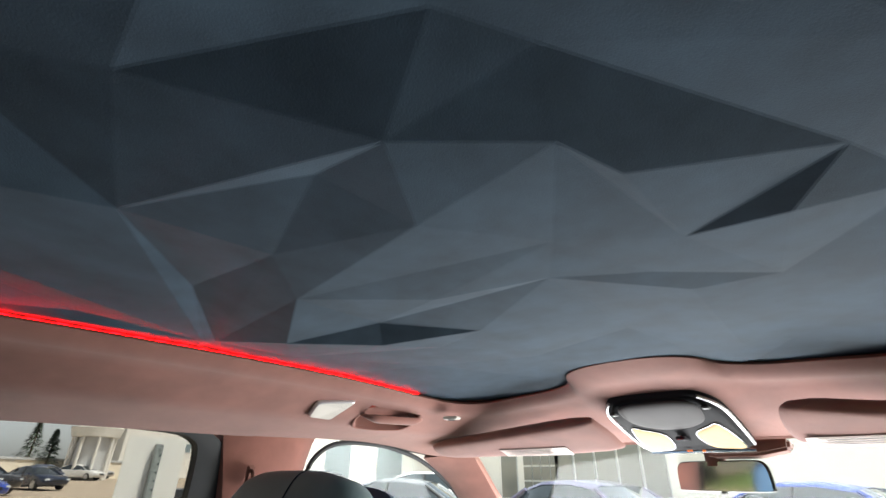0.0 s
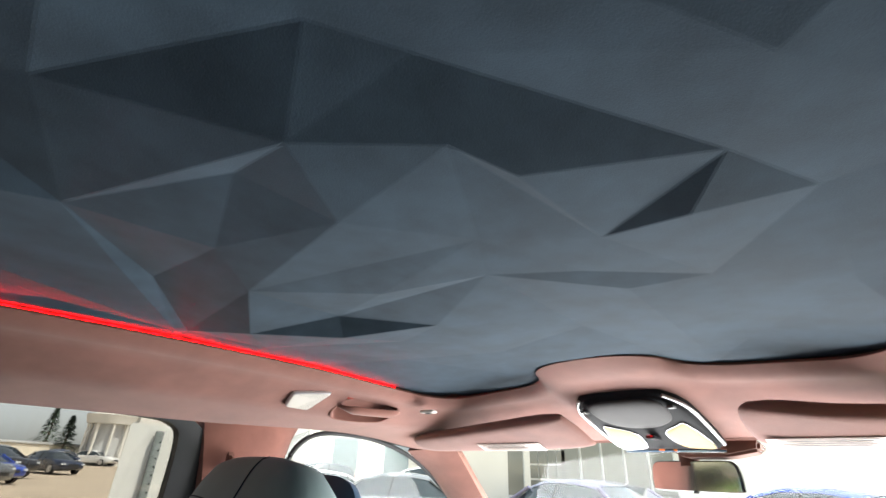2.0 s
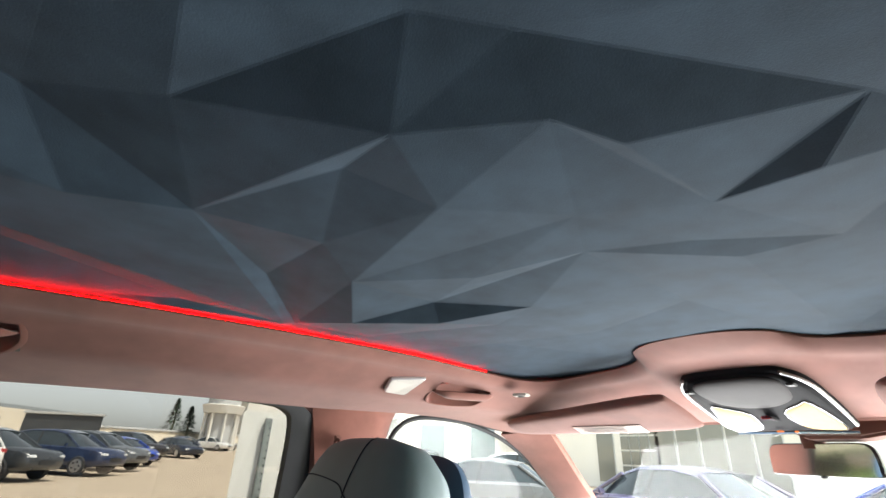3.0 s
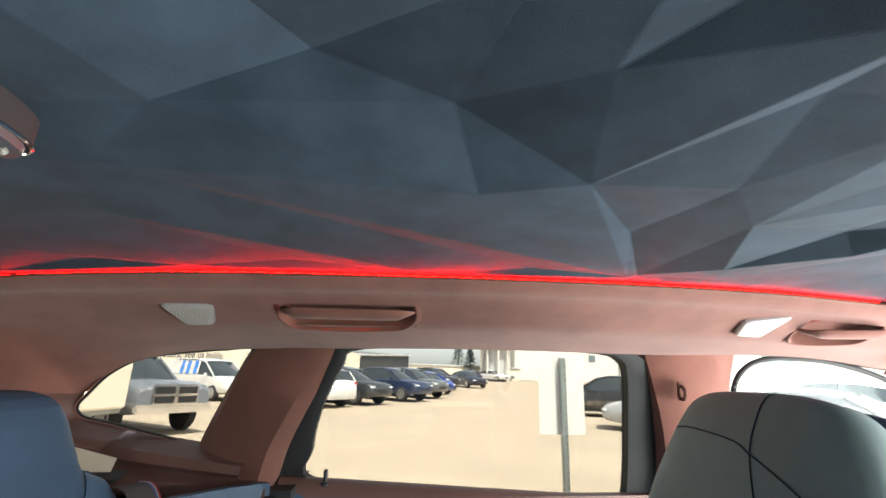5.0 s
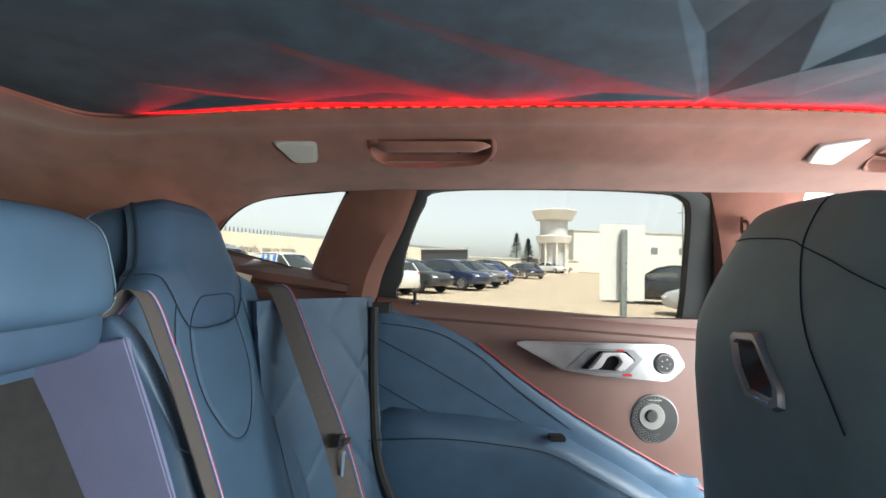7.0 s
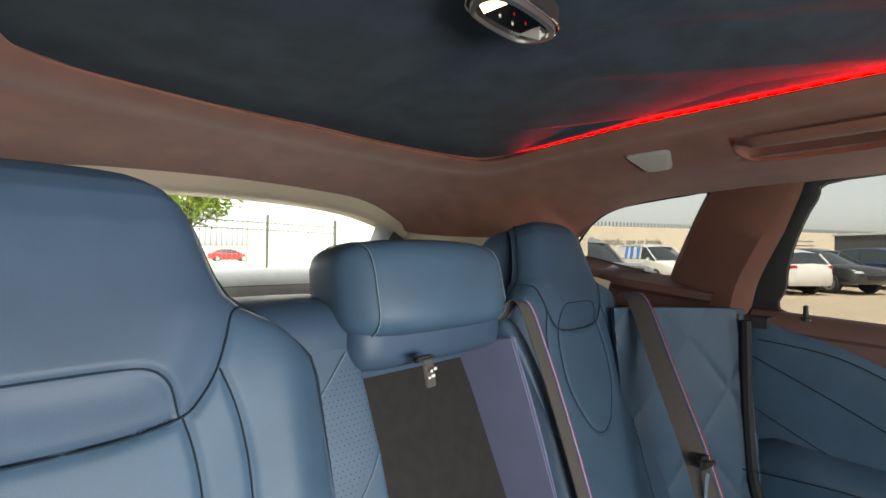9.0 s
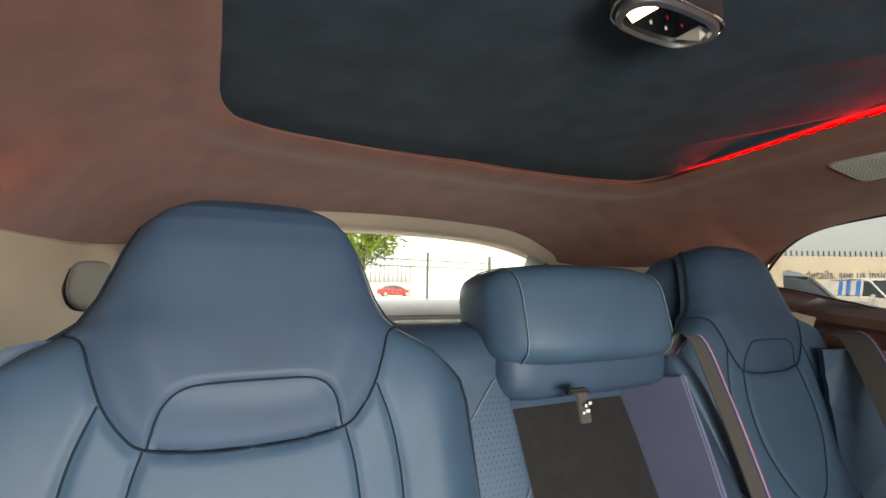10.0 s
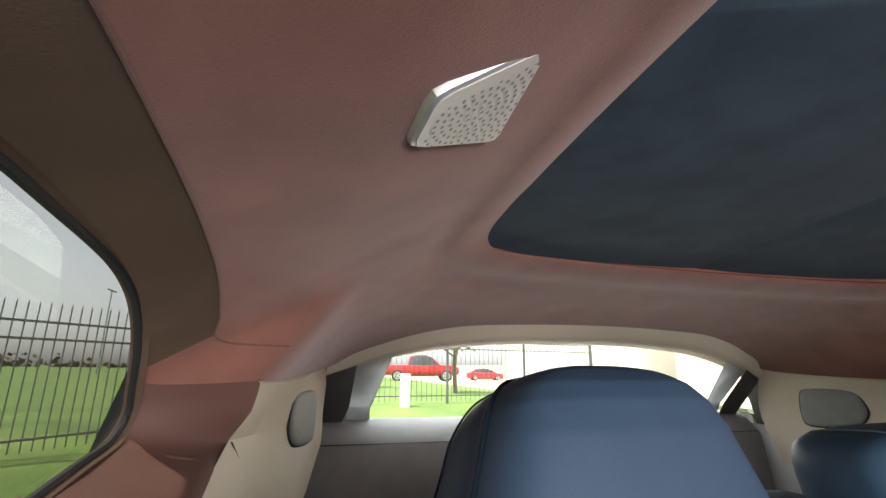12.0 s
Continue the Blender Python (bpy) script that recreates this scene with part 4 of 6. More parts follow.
for line in (RIGHT_ROLL, LEFT_ROLL):
    p("roll", pillow(line, .006 if line is RIGHT_ROLL else .030, .03, (lambda u, v, w: put(u, v, w - .022)) if line is RIGHT_ROLL else put, 8 if line is RIGHT_ROLL else 4), LEATHER_PERF, "perforated blue leather roll")
for pts in ([(.118, 1.2065), (.134, 1.190), (.157, 1.166)], [(.095, 1.105), (.108, 1.088), (.123, 1.072)], [(-.150, 1.065), (-.175, 1.045), (-.192, 1.02)]):
    q = spline([put(u, v, -.0154 if pts[0][0] > 0 else .031) for u, v in pts], 5)
    p("stitching", tube(q, .0010, 6), THREAD)
p("bench_shoulder", roll_bar(.080, .290, -.488, 1.205, .072, .053, .75), LEATHER_SHADED, "rounded leather bench shoulder")
p("bench_top", box(0.01, -.500, 1.186, .64, .11, .066, .022), LEATHER_SHADED)
dots = bmesh.new()
for line, cu in ((RIGHT_ROLL, .138), (LEFT_ROLL, -.165)):
    for i in range(34):
        for j in range(11):
            v = 1.19 - i * .0052
            if cu > 0:
                u = .098 + j * .0056 + (i % 2) * .0028
                if u + v > 1.320 or u + v < 1.205 or u > .156 or u < .098 + max(0, 1.13 - v) * -.1:
                    continue
            else:
                u = cu - .018 + j * .0047 + (i % 2) * .0023 - max(0, 1.15 - v) * .18
            q = put(u, v, -.0156 if cu > 0 else .0302)
            d = [dots.verts.new(q + Vector((.0006 * math.cos(k * 1.0472), .0, .0006 * math.sin(k * 1.0472)))) for k in range(6)]
            dots.faces.new(d)
tagged(part("perforation", shift(dots, at), PIPING, bench, smooth=False), kind="stuff")
# pull strap with a printed tag
strap = thing("pull_strap", (.044, -.372, 1.188), "black fabric pull strap with small white print", "strap")
for bm, m in ((box(0, 0, .004, .028, .010, .006, .002), BLACK), (box(-.003, .006, -.011, .015, .003, .030, .0012, (14, 0, 0)), BELT)):
    part("loop", bm, m, strap)
for x, z, w in ((-.007, -.006, .004), (-.002, -.008, .003), (-.006, -.014, .005), (-.001, -.016, .003)):
    part("print", box(x, .0105 + z * .25 + .002, z, w, .001, .003), WHITE_PLASTIC, strap)


# ---- seat belts ----
def belt(points, width, across, label, edge_side=1):
    pts = spline(points, 8)
    at = pts[-1]
    a = Vector(across).normalized()
    b = thing("seat_belt", at, label, "seat belt", "rear seat belts")
    rows = [[q - a * width / 2, q - a * width / 2 + Vector((0, .0015, .0006)), q + a * width / 2 + Vector((0, .0015, .0006)), q + a * width / 2] for q in pts]
    part("webbing", shift(loft(rows, closed=True, cap=True), at), BELT, b)
    for off, m in ((.0035, RED_THREAD), (.0012, WHITE_THREAD), (-.0012, BLUE_THREAD)):
        line = [q + edge_side * a * (width / 2 - .0035 + off) + Vector((0, .0025, .001)) for q in pts]
        part("edging", shift(tube(line, .0008, 6), at), m, b)
    return b, at


outer_belt, at = belt([(-.500, -.380, 1.235), (-.484, -.345, 1.222), (-.420, -.275, 1.115), (-.373, -.211, 1.002), (-.342, -.163, .88), (-.330, -.143, .80)], .036, (-.55, .75, .1),
                      "grey seat belt with coloured edge and chrome tongue", 1)
tongue = part("tongue", shift(box(-.372, -.199, 1.004, .062, .014, .020, .006, (0, -14, 0)), at), BLACK, outer_belt, "black belt tongue")
for dx in (-.011, .011):
    part("blade", shift(box(-.365 + dx, -.193, .978, .005, .004, .036, .001, (0, -14, 0)), at), CHROME, outer_belt, "chrome tongue blade")
part("blade", shift(box(-.361, -.193, .962, .022, .004, .008, .001, (0, -14, 0)), at), CHROME, outer_belt)
belt([(-.128, -.40, 1.215), (-.138, -.372, 1.243), (-.150, -.345, 1.175), (-.162, -.305, 1.05), (-.172, -.26, .90), (-.178, -.24, .82)], .036, (1, .1, .12),
     "grey seat belt with coloured edge over the middle of the bench", -1)

belt([(.626, -.44, 1.222), (.622, -.39, 1.234), (.612, -.345, 1.226), (.610, -.335, 1.19), (.604, -.30, 1.05), (.598, -.27, .90)], .036, (.6, .8, .1),
     "grey seat belt with coloured edge beside the seat's outer roll", -1)

# ---- quilted panel beside the left rear seat, and its twin ----
for side in (-1, 1):
    rows = []
    for i in range(111):
        v = .62 + .59 * i / 110
        row = []
        for k in range(61):
            u = k / 60 if side > 0 else -.3 + 1.3 * k / 60
            x = -.505 - .135 * u - .02 * math.sin(math.pi * u)
            y = -.335 + .130 * u - (1.18 - v) * -.10
            s, d = (abs(((u * 1.35 + v * 5.2) % 1) - .5) * 2, abs(((u * 1.35 - v * 5.2) % 1) - .5) * 2)
            puff = .0042 * (1 - (1 - min(s, d)) ** 9)
            row.append((side * -(x + puff * .6), y + puff * .8, v - (.04 if side > 0 else 0)))
        rows.append(row)
    q = mesh_object("quilted_panel", loft(rows, thick=(side * .012, -.012, 0)), LEATHER)
    tagged(q, "blue leather side panel quilted in diamonds beside the seat", "side panel", kind="structure")


# ---- rear doors ----
def door_point(side, lift=0.0):
    return lambda y, z, w=0.0: Vector((side * (.706 + .06 * (y + .1) - lift - w), y, z))


CURVE = [(-.215, 1.172), (-.14, 1.168), (-.076, 1.152), (.030, 1.102), (.105, 1.045), (.230, .960), (.36, .885), (.47, .825), (.56, .775)]
SILVER_LINE = [(.110, 1.112), (.128, 1.118), (.25, 1.117), (.455, 1.115), (.475, 1.108), (.498, 1.070), (.492, 1.060), (.465, 1.035), (.450, 1.032), (.300, 1.043), (.215, 1.055), (.15, 1.090)]
for side in (-1, 1):
    at = Vector((side * .72, .18, .45))
    door = thing("rear_door", at, "closed rear door lined in brown suede and blue quilted leather", "car door", "rear doors")
    dp = door_point(side)
    p = lambda name, bm, m, label="", parent=None: part(name, shift(bm, at) if parent is None else bm, m, parent or door, label)
    rows = [[dp(y, z, .004 * math.sin((z - .4) * 4)) for y in [-.205 + .79 * i / 12 for i in range(13)]] for z in [.42 + .075 * k for k in range(11)]]
    p("panel", loft(rows, thick=(side * .03, 0, 0)), TRIM_BROWN, "brown leather door panel")
    # sill under the glass
    sill = []
    for dx, dz in ((.055, .004), (.03, .012), (.008, .010), (-.004, -.002), (-.006, -.022), (.004, -.034)):
        sill.append([Vector((side * (.706 + .06 * (y + .1) + dx), y, 1.190 - .062 * (y + .138) + dz)) for y in [-.205 + .79 * i / 12 for i in range(13)]])
    p("sill", loft(sill), TRIM_BROWN, "brown leather window sill")
    blue = [(y, z) for y, z in CURVE] + [(.56, .46), (.2, .45), (-.16, .46), (-.200, .60), (-.212, .9)]
    p("leather_inlay", pillow(blue, .014, .02, lambda y, z, w: dp(y, z, w + .006), power=12, steps=3), LEATHER)
    line = spline([(*c, 0) for c in CURVE[3:]], 6)
    p("light_line", tube([dp(q.x, q.y + .004, .012) for q in line], .0028, 6), RED_LINE, "dim red light line")
    for seam in ([(-.205, 1.12), (-.05, 1.04), (.13, .935)], [(-.2, 1.02), (-.11, .97), (-.04, .935)], [(-.19, 1.150), (-.07, 1.132), (.03, 1.08), (.12, 1.005), (.24, .92)]):
        p("seam", tube([dp(q.x, q.y, .0200) for q in spline([(*c, 0) for c in seam], 6)], .0011, 6), SEAM_SOFT)
    rest = [(-.20, .95), (-.06, .955), (.06, .945), (.18, .925), (.29, .872), (.42, .80), (.52, .72), (.50, .62), (.1, .70), (-.18, .75)]
    p("armrest", pillow(rest, .072, .02, lambda y, z, w: dp(y, z, w + .01), power=9, steps=3), LEATHER, "blue leather armrest with stitched edge")
    p("stitching", tube([dp(q.x, q.y - .035, .0825) for q in spline([(*c, 0) for c in rest[:6]], 6)], .0010, 6), SEAM_SOFT)
    p("switch", box(side * (.706 + .06 * .29 - .074), .195, .922, .030, .036, .010, .003), BLACK, "window switch")
    # pull handle plate, its bowl, lever and tweeter
    plate = p("handle_plate", slab([dp(y, z, .022) for y, z in SILVER_LINE], (side * -.012, 0, 0), .004), SILVER, "brushed aluminium plate")
    bowl = [(.221, 1.059), (.273, 1.105), (.375, 1.103), (.398, 1.083), (.366, 1.048), (.300, 1.052)]
    q = lambda name, bm, m, label="": part(name, shift(bm, at), m, plate, label)
    q("bowl", slab([dp(y, z, .0335) for y, z in bowl], (side * -.002, 0, 0), .0008), DULL_METAL, "recessed handle bowl")
    well = [(.256, 1.060), (.296, 1.099), (.360, 1.099), (.380, 1.080), (.352, 1.056)]
    q("well", slab([dp(y, z, .0352) for y, z in well], (side * -.001, 0, 0), .0003), PIANO, "dark handle well")
    lever = [(.270, 1.060), (.301, 1.097), (.352, 1.098), (.376, 1.080), (.350, 1.057), (.330, 1.060), (.344, 1.078), (.335, 1.091), (.316, 1.090), (.298, 1.062)]
    q("lever", slab([dp(y, z, .0362) for y, z in lever], (side * -.012, 0, 0), .003), PALE_METAL, "polished door lever")
    q("glow_mark", box(*dp(.345, 1.101, .036), .002, .016, .004), RED_DIM)
    q("glow_mark", box(*dp(.362, 1.047, .036), .002, .020, .005), RED_DIM)
    q("tweeter", disc(dp(.447, 1.074, .032), (-side, 0, 0), .024, .008, bevel=.003), SILVER, "round tweeter ring")
    q("tweeter_grille", disc(dp(.447, 1.074, .0385), (-side, 0, 0), .019, .003), BLACK)
    for a in range(5):
        q("slot", disc(dp(.447 + .010 * math.cos(a * 1.257), 1.074 + .010 * math.sin(a * 1.257), .0415), (-side, 0, 0), .0016, .0006, 10), SILVER)
    # round loudspeaker
    spk = p("loudspeaker", disc(dp(.437, .942, .002), (-side, 0, 0), .056, .006, 40, .002), SILVER, "round loudspeaker with metal rim")
    q2 = lambda name, bm, m, label="": part(name, shift(bm, at), m, spk, label)
    q2("grille", disc(dp(.437, .942, .0075), (-side, 0, 0), .052, .002, 40), BLACK)
    q2("cone", disc(dp(.430, .948, .009), (-side, 0, 0), .030, .003, 32, .002), GRILLE)
    q2("dome", disc(dp(.428, .950, .011), (-side, 0, 0), .015, .005, 24, .004), BLACK)
    holes = bmesh.new()
    for r in range(4):
        for a in range(34):
            t, rad = a * math.tau / 34 + r * .09, .0345 + r * .0045
            c = dp(.437 + rad * math.cos(t), .942 + rad * math.sin(t), .0102)
            holes.faces.new([holes.verts.new(c + Vector((0, .0013 * math.cos(k * 1.571), .0013 * math.sin(k * 1.571)))) for k in range(4)])
    tagged(part("mesh_holes", shift(holes, at), SILVER, spk, smooth=False), kind="stuff")
    q2("name_bar", box(*dp(.437, .985, .0105), .001, .03, .003), SILVER)
    # lock pin
    pin = thing("lock_pin", (side * .715, -.119, 1.196), "small black door lock pin on the window sill", "lock pin")
    part("collar", disc((0, 0, -.006), (0, 0, 1), .011, .007, 16, .002), BLACK, pin)
    part("stem", disc((0, 0, .0), (0, 0, 1), .0042, .024, 12, .002), BLACK, pin)
    # gap between door and body
    gap = spline([(side * .630, -.200, 1.19), (side * .632, -.195, 1.0), (side * .630, -.175, .85), (side * .63, -.10, .70), (side * .63, -.02, .55)], 6)
    tagged(mesh_object("door_gap", tube(gap, .010, 8), RUBBER), "black rubber gap at the rear door's edge", "seal", kind="structure")


# ---- front seat on the driver's side ----
def front_y(v):
    """The seat shell leans: its shoulders stand farther back than its head."""
    k = max(0.0, min(1.0, (v - 1.17) / .21))
    return .445 + .050 * k * k * (3 - 2 * k) + max(0, 1.1 - v) * .10


at = Vector((-.328, .45, .50))
fseat = thing("front_seat", at, "grey-blue leather front seat back with integrated headrest", "car seat")
face = lambda u, v, w: Vector((-.328 + u, front_y(v) - w, v))
SHELL = both([(0, 1.392), (.085, 1.389), (.130, 1.374), (.162, 1.338), (.186, 1.28), (.206, 1.20), (.214, 1.10), (.222, .90), (.22, .55), (0, .50)])
part("shell", shift(pillow(SHELL, .045, .11, face, power=4), at), LEATHER_GREY, fseat)
def half_width(v):
    return .222 - .1 * max(0, v - 1.1) - 1.4 * max(0, v - 1.25) ** 2 * 2


front = pillow([(u * .8, v - .02) for u, v in SHELL], .05, .01, lambda u, v, w: Vector((-.328 + u, front_y(v) + .10 + w, v)), power=5)
part("front_padding", shift(front, at), LEATHER, fseat, "blue leather seat front")
for pts in ([(-.125, 1.334), (-.09, 1.337), (0, 1.330), (.035, 1.318)], [(.035, 1.392), (.032, 1.36), (.036, 1.318), (.07, 1.25), (.12, 1.16), (.15, 1.10)], [(.036, 1.318), (.10, 1.295), (.17, 1.265), (.185, 1.258)]):
    line = spline([(*q, 0) for q in pts], 6)
    part("seam", shift(tube([face(q.x, q.y, .045 * (1 - min(1, max(abs(q.x) / half_width(q.y), (q.y - 1.13) / .262)) ** 4) ** .5 + .0001) for q in line], .0010, 6), at), SEAM_SOFT, fseat)
# metal bracket on the seat's back: a six-sided ring round a dark slot
RING = [(-.037, 1.192), (.009, 1.196), (.019, 1.188), (.065, 1.124), (.066, 1.103), (.053, 1.096), (-.005, 1.100), (-.033, 1.140), (-.045, 1.184)]
cu, cv = sum(q[0] for q in RING) / 9, sum(q[1] for q in RING) / 9
rows = []
for s, w in ((1.0, .032), (1.0, .047), (.94, .053), (.76, .053), (.70, .047), (.66, .034)):
    rows.append([face(cu + (u - cu) * s, cv + (v - cv) * s, w) for u, v in RING])
bracket = part("bracket", shift(loft(rows, closed=True), at), SILVER, fseat, "satin metal bracket ring")
part("slot", shift(slab([face(cu + (u - cu) * .72, cv + (v - cv) * .72, .0478) for u, v in RING], (0, .004, 0)), at), PIANO, bracket, "dark slot")
part("catch", shift(box(*face(.029, 1.106, .050), .034, .006, .007, .002), at), CHROME, bracket)


# ---- loudspeaker grilles in the roof border ----
def grille(corners, normal, label):
    """A four-cornered perforated cover that stands a little off the lining."""
    c = [Vector(q) for q in corners]
    mid = sum(c, Vector()) / 4
    n = Vector(normal).normalized()
    g = thing("speaker_grille", mid, label, "speaker grille", "roof speaker grilles")
    ring = []
    for i, q in enumerate(c):
        a, b = (c[i - 1] - q), (c[(i + 1) % 4] - q)
        ring += [q + a.normalized() * .008, q + a.normalized() * .002 + b.normalized() * .002, q + b.normalized() * .008]
    rows = [[mid + (q - mid) * s + n * w - mid for q in ring] for s, w in ((1.03, -.012), (1.04, .0015), (1.015, .0045), (.96, .0055))]
    part("rim", loft(rows, closed=True), PALE_METAL, g, "pale metal rim")
    part("cover", slab([(q - mid) * .965 + n * .0040 for q in ring], n * .002, .0006), CREAM, g, "cream perforated cover")
    holes = bmesh.new()
    e1 = (c[1] - c[0]).normalized()
    e2 = n.cross(e1).normalized()
    for r in range(1, 16):
        for a in range(6 * r):
            t = a * math.tau / (6 * r) + r * .35
            q = e1 * (r * .0044 * math.cos(t)) + e2 * (r * .0044 * math.sin(t))
            inside = all(((c[(i + 1) % 4] - c[i]).cross(q + mid - c[i])).dot(n) * s > .00022 for i in range(4) for s in [1 if (c[1] - c[0]).cross(c[2] - c[0]).dot(n) > 0 else -1])
            if inside:
                holes.faces.new([holes.verts.new(q + n * .0064 + e1 * (.0014 * math.cos(k * 1.0472)) + e2 * (.0010 * math.sin(k * 1.0472))) for k in range(6)])
    tagged(part("perforation", holes, GRILLE, g, smooth=False), kind="stuff")
    return g


REAR_GRILLE = [(-.466, -.364, 1.498), (-.472, -.286, 1.504), (-.520, -.298, 1.476), (-.522, -.341, 1.474)]
FRONT_GRILLE = [(-.472, .612, 1.513), (-.452, .685, 1.520), (-.522, .676, 1.492), (-.512, .620, 1.492)]
grille(REAR_GRILLE, (.47, 0, -.88), "cream perforated speaker grille in the brown roof border")
grille(mirrored(REAR_GRILLE), (-.47, 0, -.88), "cream perforated speaker grille in the brown roof border")
grille(FRONT_GRILLE, (.42, 0, -.90), "cream perforated speaker grille in the brown roof border")


# ---- grab handles ----
def grab_handle(a, b, out, drop, material, label):
    """A curved grip between two ends over a shallow dark recess."""
    a, b, out, drop = Vector(a), Vector(b), Vector(out), Vector(drop)
    mid = (a + b) / 2
    h = thing("grab_handle", mid, label, "grab handle", "grab handles")
    along = (b - a).normalized()
    L = (b - a).length
    n = along.cross(drop).normalized()
    if n.z > 0:
        n = -n
    down = drop.normalized()
    cup = both([(0, -.010), (.40, -.010), (.56, -.004), (.605, .018), (.60, .040), (.50, .062), (.30, .068), (0, .070)])
    put = lambda u, v, w: along * (u * L) + down * v + n * w
    oval = [(q.x, q.y) for q in spline([(*c, 0) for c in cup], 4, True)]
    rows = [[put(u * s, .03 + (v - .03) * s, w) for u, v in oval] for s, w in ((1.08, -.001), (1.05, .0008), (1.01, .0006), (.975, -.004), (.955, -.016), (.91, -.027), (.72, -.031), (.3, -.032))]
    bowl = loft(rows, closed=True)
    bowl.verts.ensure_lookup_table()
    bowl.faces.new(bowl.verts[-len(oval):])
    part("recess", bowl, material, h, "hollow brown recess")
    grip = [put(-.545, .030, -.012), put(-.53, .020, .002), put(-.49, .010, .013), put(-.40, .004, .018), put(-.2, .002, .020), put(0, .0015, .0205),
            put(.2, .002, .020), put(.40, .004, .018), put(.49, .010, .013), put(.53, .020, .002), put(.545, .030, -.012)]
    pts = spline(grip, 5)
    rows = []
    side = along
    for i, q in enumerate(pts):
        d = (pts[min(i + 1, len(pts) - 1)] - pts[max(i - 1, 0)]).normalized()
        t = d.cross(n).normalized()
        rows.append([q + t * (.0125 * math.cos(k * math.tau / 10)) + n * (.0055 * math.sin(k * math.tau / 10)) for k in range(10)])
    part("grip", loft(rows, closed=True, cap=True), material, h)
    part("hook", box(*put(.28, .022, .008), .012, .014, .012, .003), BLACK, h, "small black coat hook")
    return h


grab_handle((-.474, -.172, 1.508), (-.470, .012, 1.511), (.006, 0, -.012), (-.034, 0, -.022), SUEDE, "brown grab handle in a recess over the rear door")
grab_handle((-.474, .745, 1.510), (-.452, .860, 1.512), (.004, 0, -.014), (-.034, 0, -.018), SUEDE, "brown grab handle in a recess over the front door")

# small button beside the front handle
btn = thing("roof_button", (-.396, .905, 1.502), "small cream button with dark centre in the roof border", "button")
part("frame", box(0, 0, 0, .034, .024, .006, .002, (0, 0, 18)), CREAM, btn)
part("centre", box(0, 0, -.003, .014, .010, .004, .001, (0, 0, 18)), BLACK, btn)

# ---- sun visors ----
for side in (-1, 1):
    near = .092 if side < 0 else .186
    line = [(.575, 1.035), (.50, 1.018), (.40, 1.005), (.30, .990), (near + .03, .966), (near + .004, .985), (near, 1.060), (near + .02, 1.088), (.30, 1.098), (.42, 1.098), (.565, 1.098), (.598, 1.075)]
    zz = lambda y: 1.492 - .36 * (y - .97)
    c = Vector((side * .35, 1.04, 1.46))
    visor = thing("sun_visor", c, "brown folded sun visor with pale warning label", "sun visor", "sun visors")
    board = pillow([(side * x, y) for x, y in line], .010, .012, lambda x, y, w: Vector((x, y + w * -.3, zz(y) - .008 - w)), power=8, steps=3)
    part("board", shift(board, c), SUEDE, visor)
    cx0 = side * .29
    lab = [(cx0 - .085, 1.052), (cx0 + .085, 1.052), (cx0 + .085, 1.085), (cx0 - .085, 1.085)]
    tag = part("warning_label", shift(slab([Vector((x, y - .004, zz(y) - .0195)) for x, y in lab], (0, 0, .001)), c), mat("visor label", (.62, .50, .45), .6, scale=60) if side < 0 else bpy.data.materials["visor label"], visor, "pale warning label")
    for k in range(4):
        part("print", shift(box(cx0 - .01, 1.057 + k * .007 - .004, zz(1.057 + k * .007) - .0208, .12 - .02 * (k % 2), .0018, .0006), c), GRILLE, tag)
    arm = part("hinge", shift(box(side * .57, 1.02, 1.478, .03, .022, .014, .005), c), SUEDE, visor)

# ---- roof console above the mirror ----
c = Vector((0, 1.11, 1.50))
console = thing("roof_console", c, "glossy black roof console with reading lamps between metal strips", "roof console")
zc = lambda y: 1.530 - .30 * (y - .99) - .006
OUT = both([(0, .985), (.055, .988), (.082, 1.003), (.104, 1.06), (.106, 1.215), (.090, 1.236), (0, 1.238)])
place = lambda x, y, w: Vector((x, y - w * .28, zc(y) - w))
p = lambda name, bm, m, label="": part(name, shift(bm, c), m, console, label)
p("frame", pillow(OUT, .012, .012, place, power=10), CONSOLE_BLACK, "black console frame")
for s in (-1, 1):
    p("side_strip", tube(spline([place(s * x, y, .0085) for x, y in ((.078, 1.000), (.094, 1.025), (.104, 1.065), (.106, 1.14), (.105, 1.215))], 5), .0032, 8), SILVER, "satin metal strip")
p("face", pillow([(x * .92, 1.11 + (y - 1.11) * .93) for x, y in OUT], .006, .002, lambda x, y, w: place(x, y, w + .0095), power=12), CONSOLE_BLACK)
p("dark_lens", pillow(both([(0, .995), (.045, .998), (.070, 1.02), (.066, 1.075), (.035, 1.105), (0, 1.112)]), .006, .003, lambda x, y, w: place(x, y, w + .0145)), SMOKED, "smoked sensor lens")
LAMP = mat("warm frosted lens", (.42, .27, .10), .75, vary=.1, scale=60)
for s in (-1, 1):
    lamp = [(s * .028, 1.135), (s * .060, 1.105), (s * .080, 1.100), (s * .094, 1.205), (s * .070, 1.215), (s * .035, 1.200)]
    p("reading_lamp", pillow(lamp, .004, .003, lambda x, y, w: place(x, y, w + .0150), power=8), LAMP, "warm frosted reading lamp")
    p("lamp_edge", tube([place(q.x, q.y, .0165) for q in spline([(*q, 0) for q in lamp], 3, True)], .0012, 6, True), PIANO)
    p("switch", box(*place(s * .082, 1.03, .016), .012, .018, .004, .001), BLACK)
p("rib", box(*place(0, 1.16, .016), .018, .07, .006, .002), PIANO)
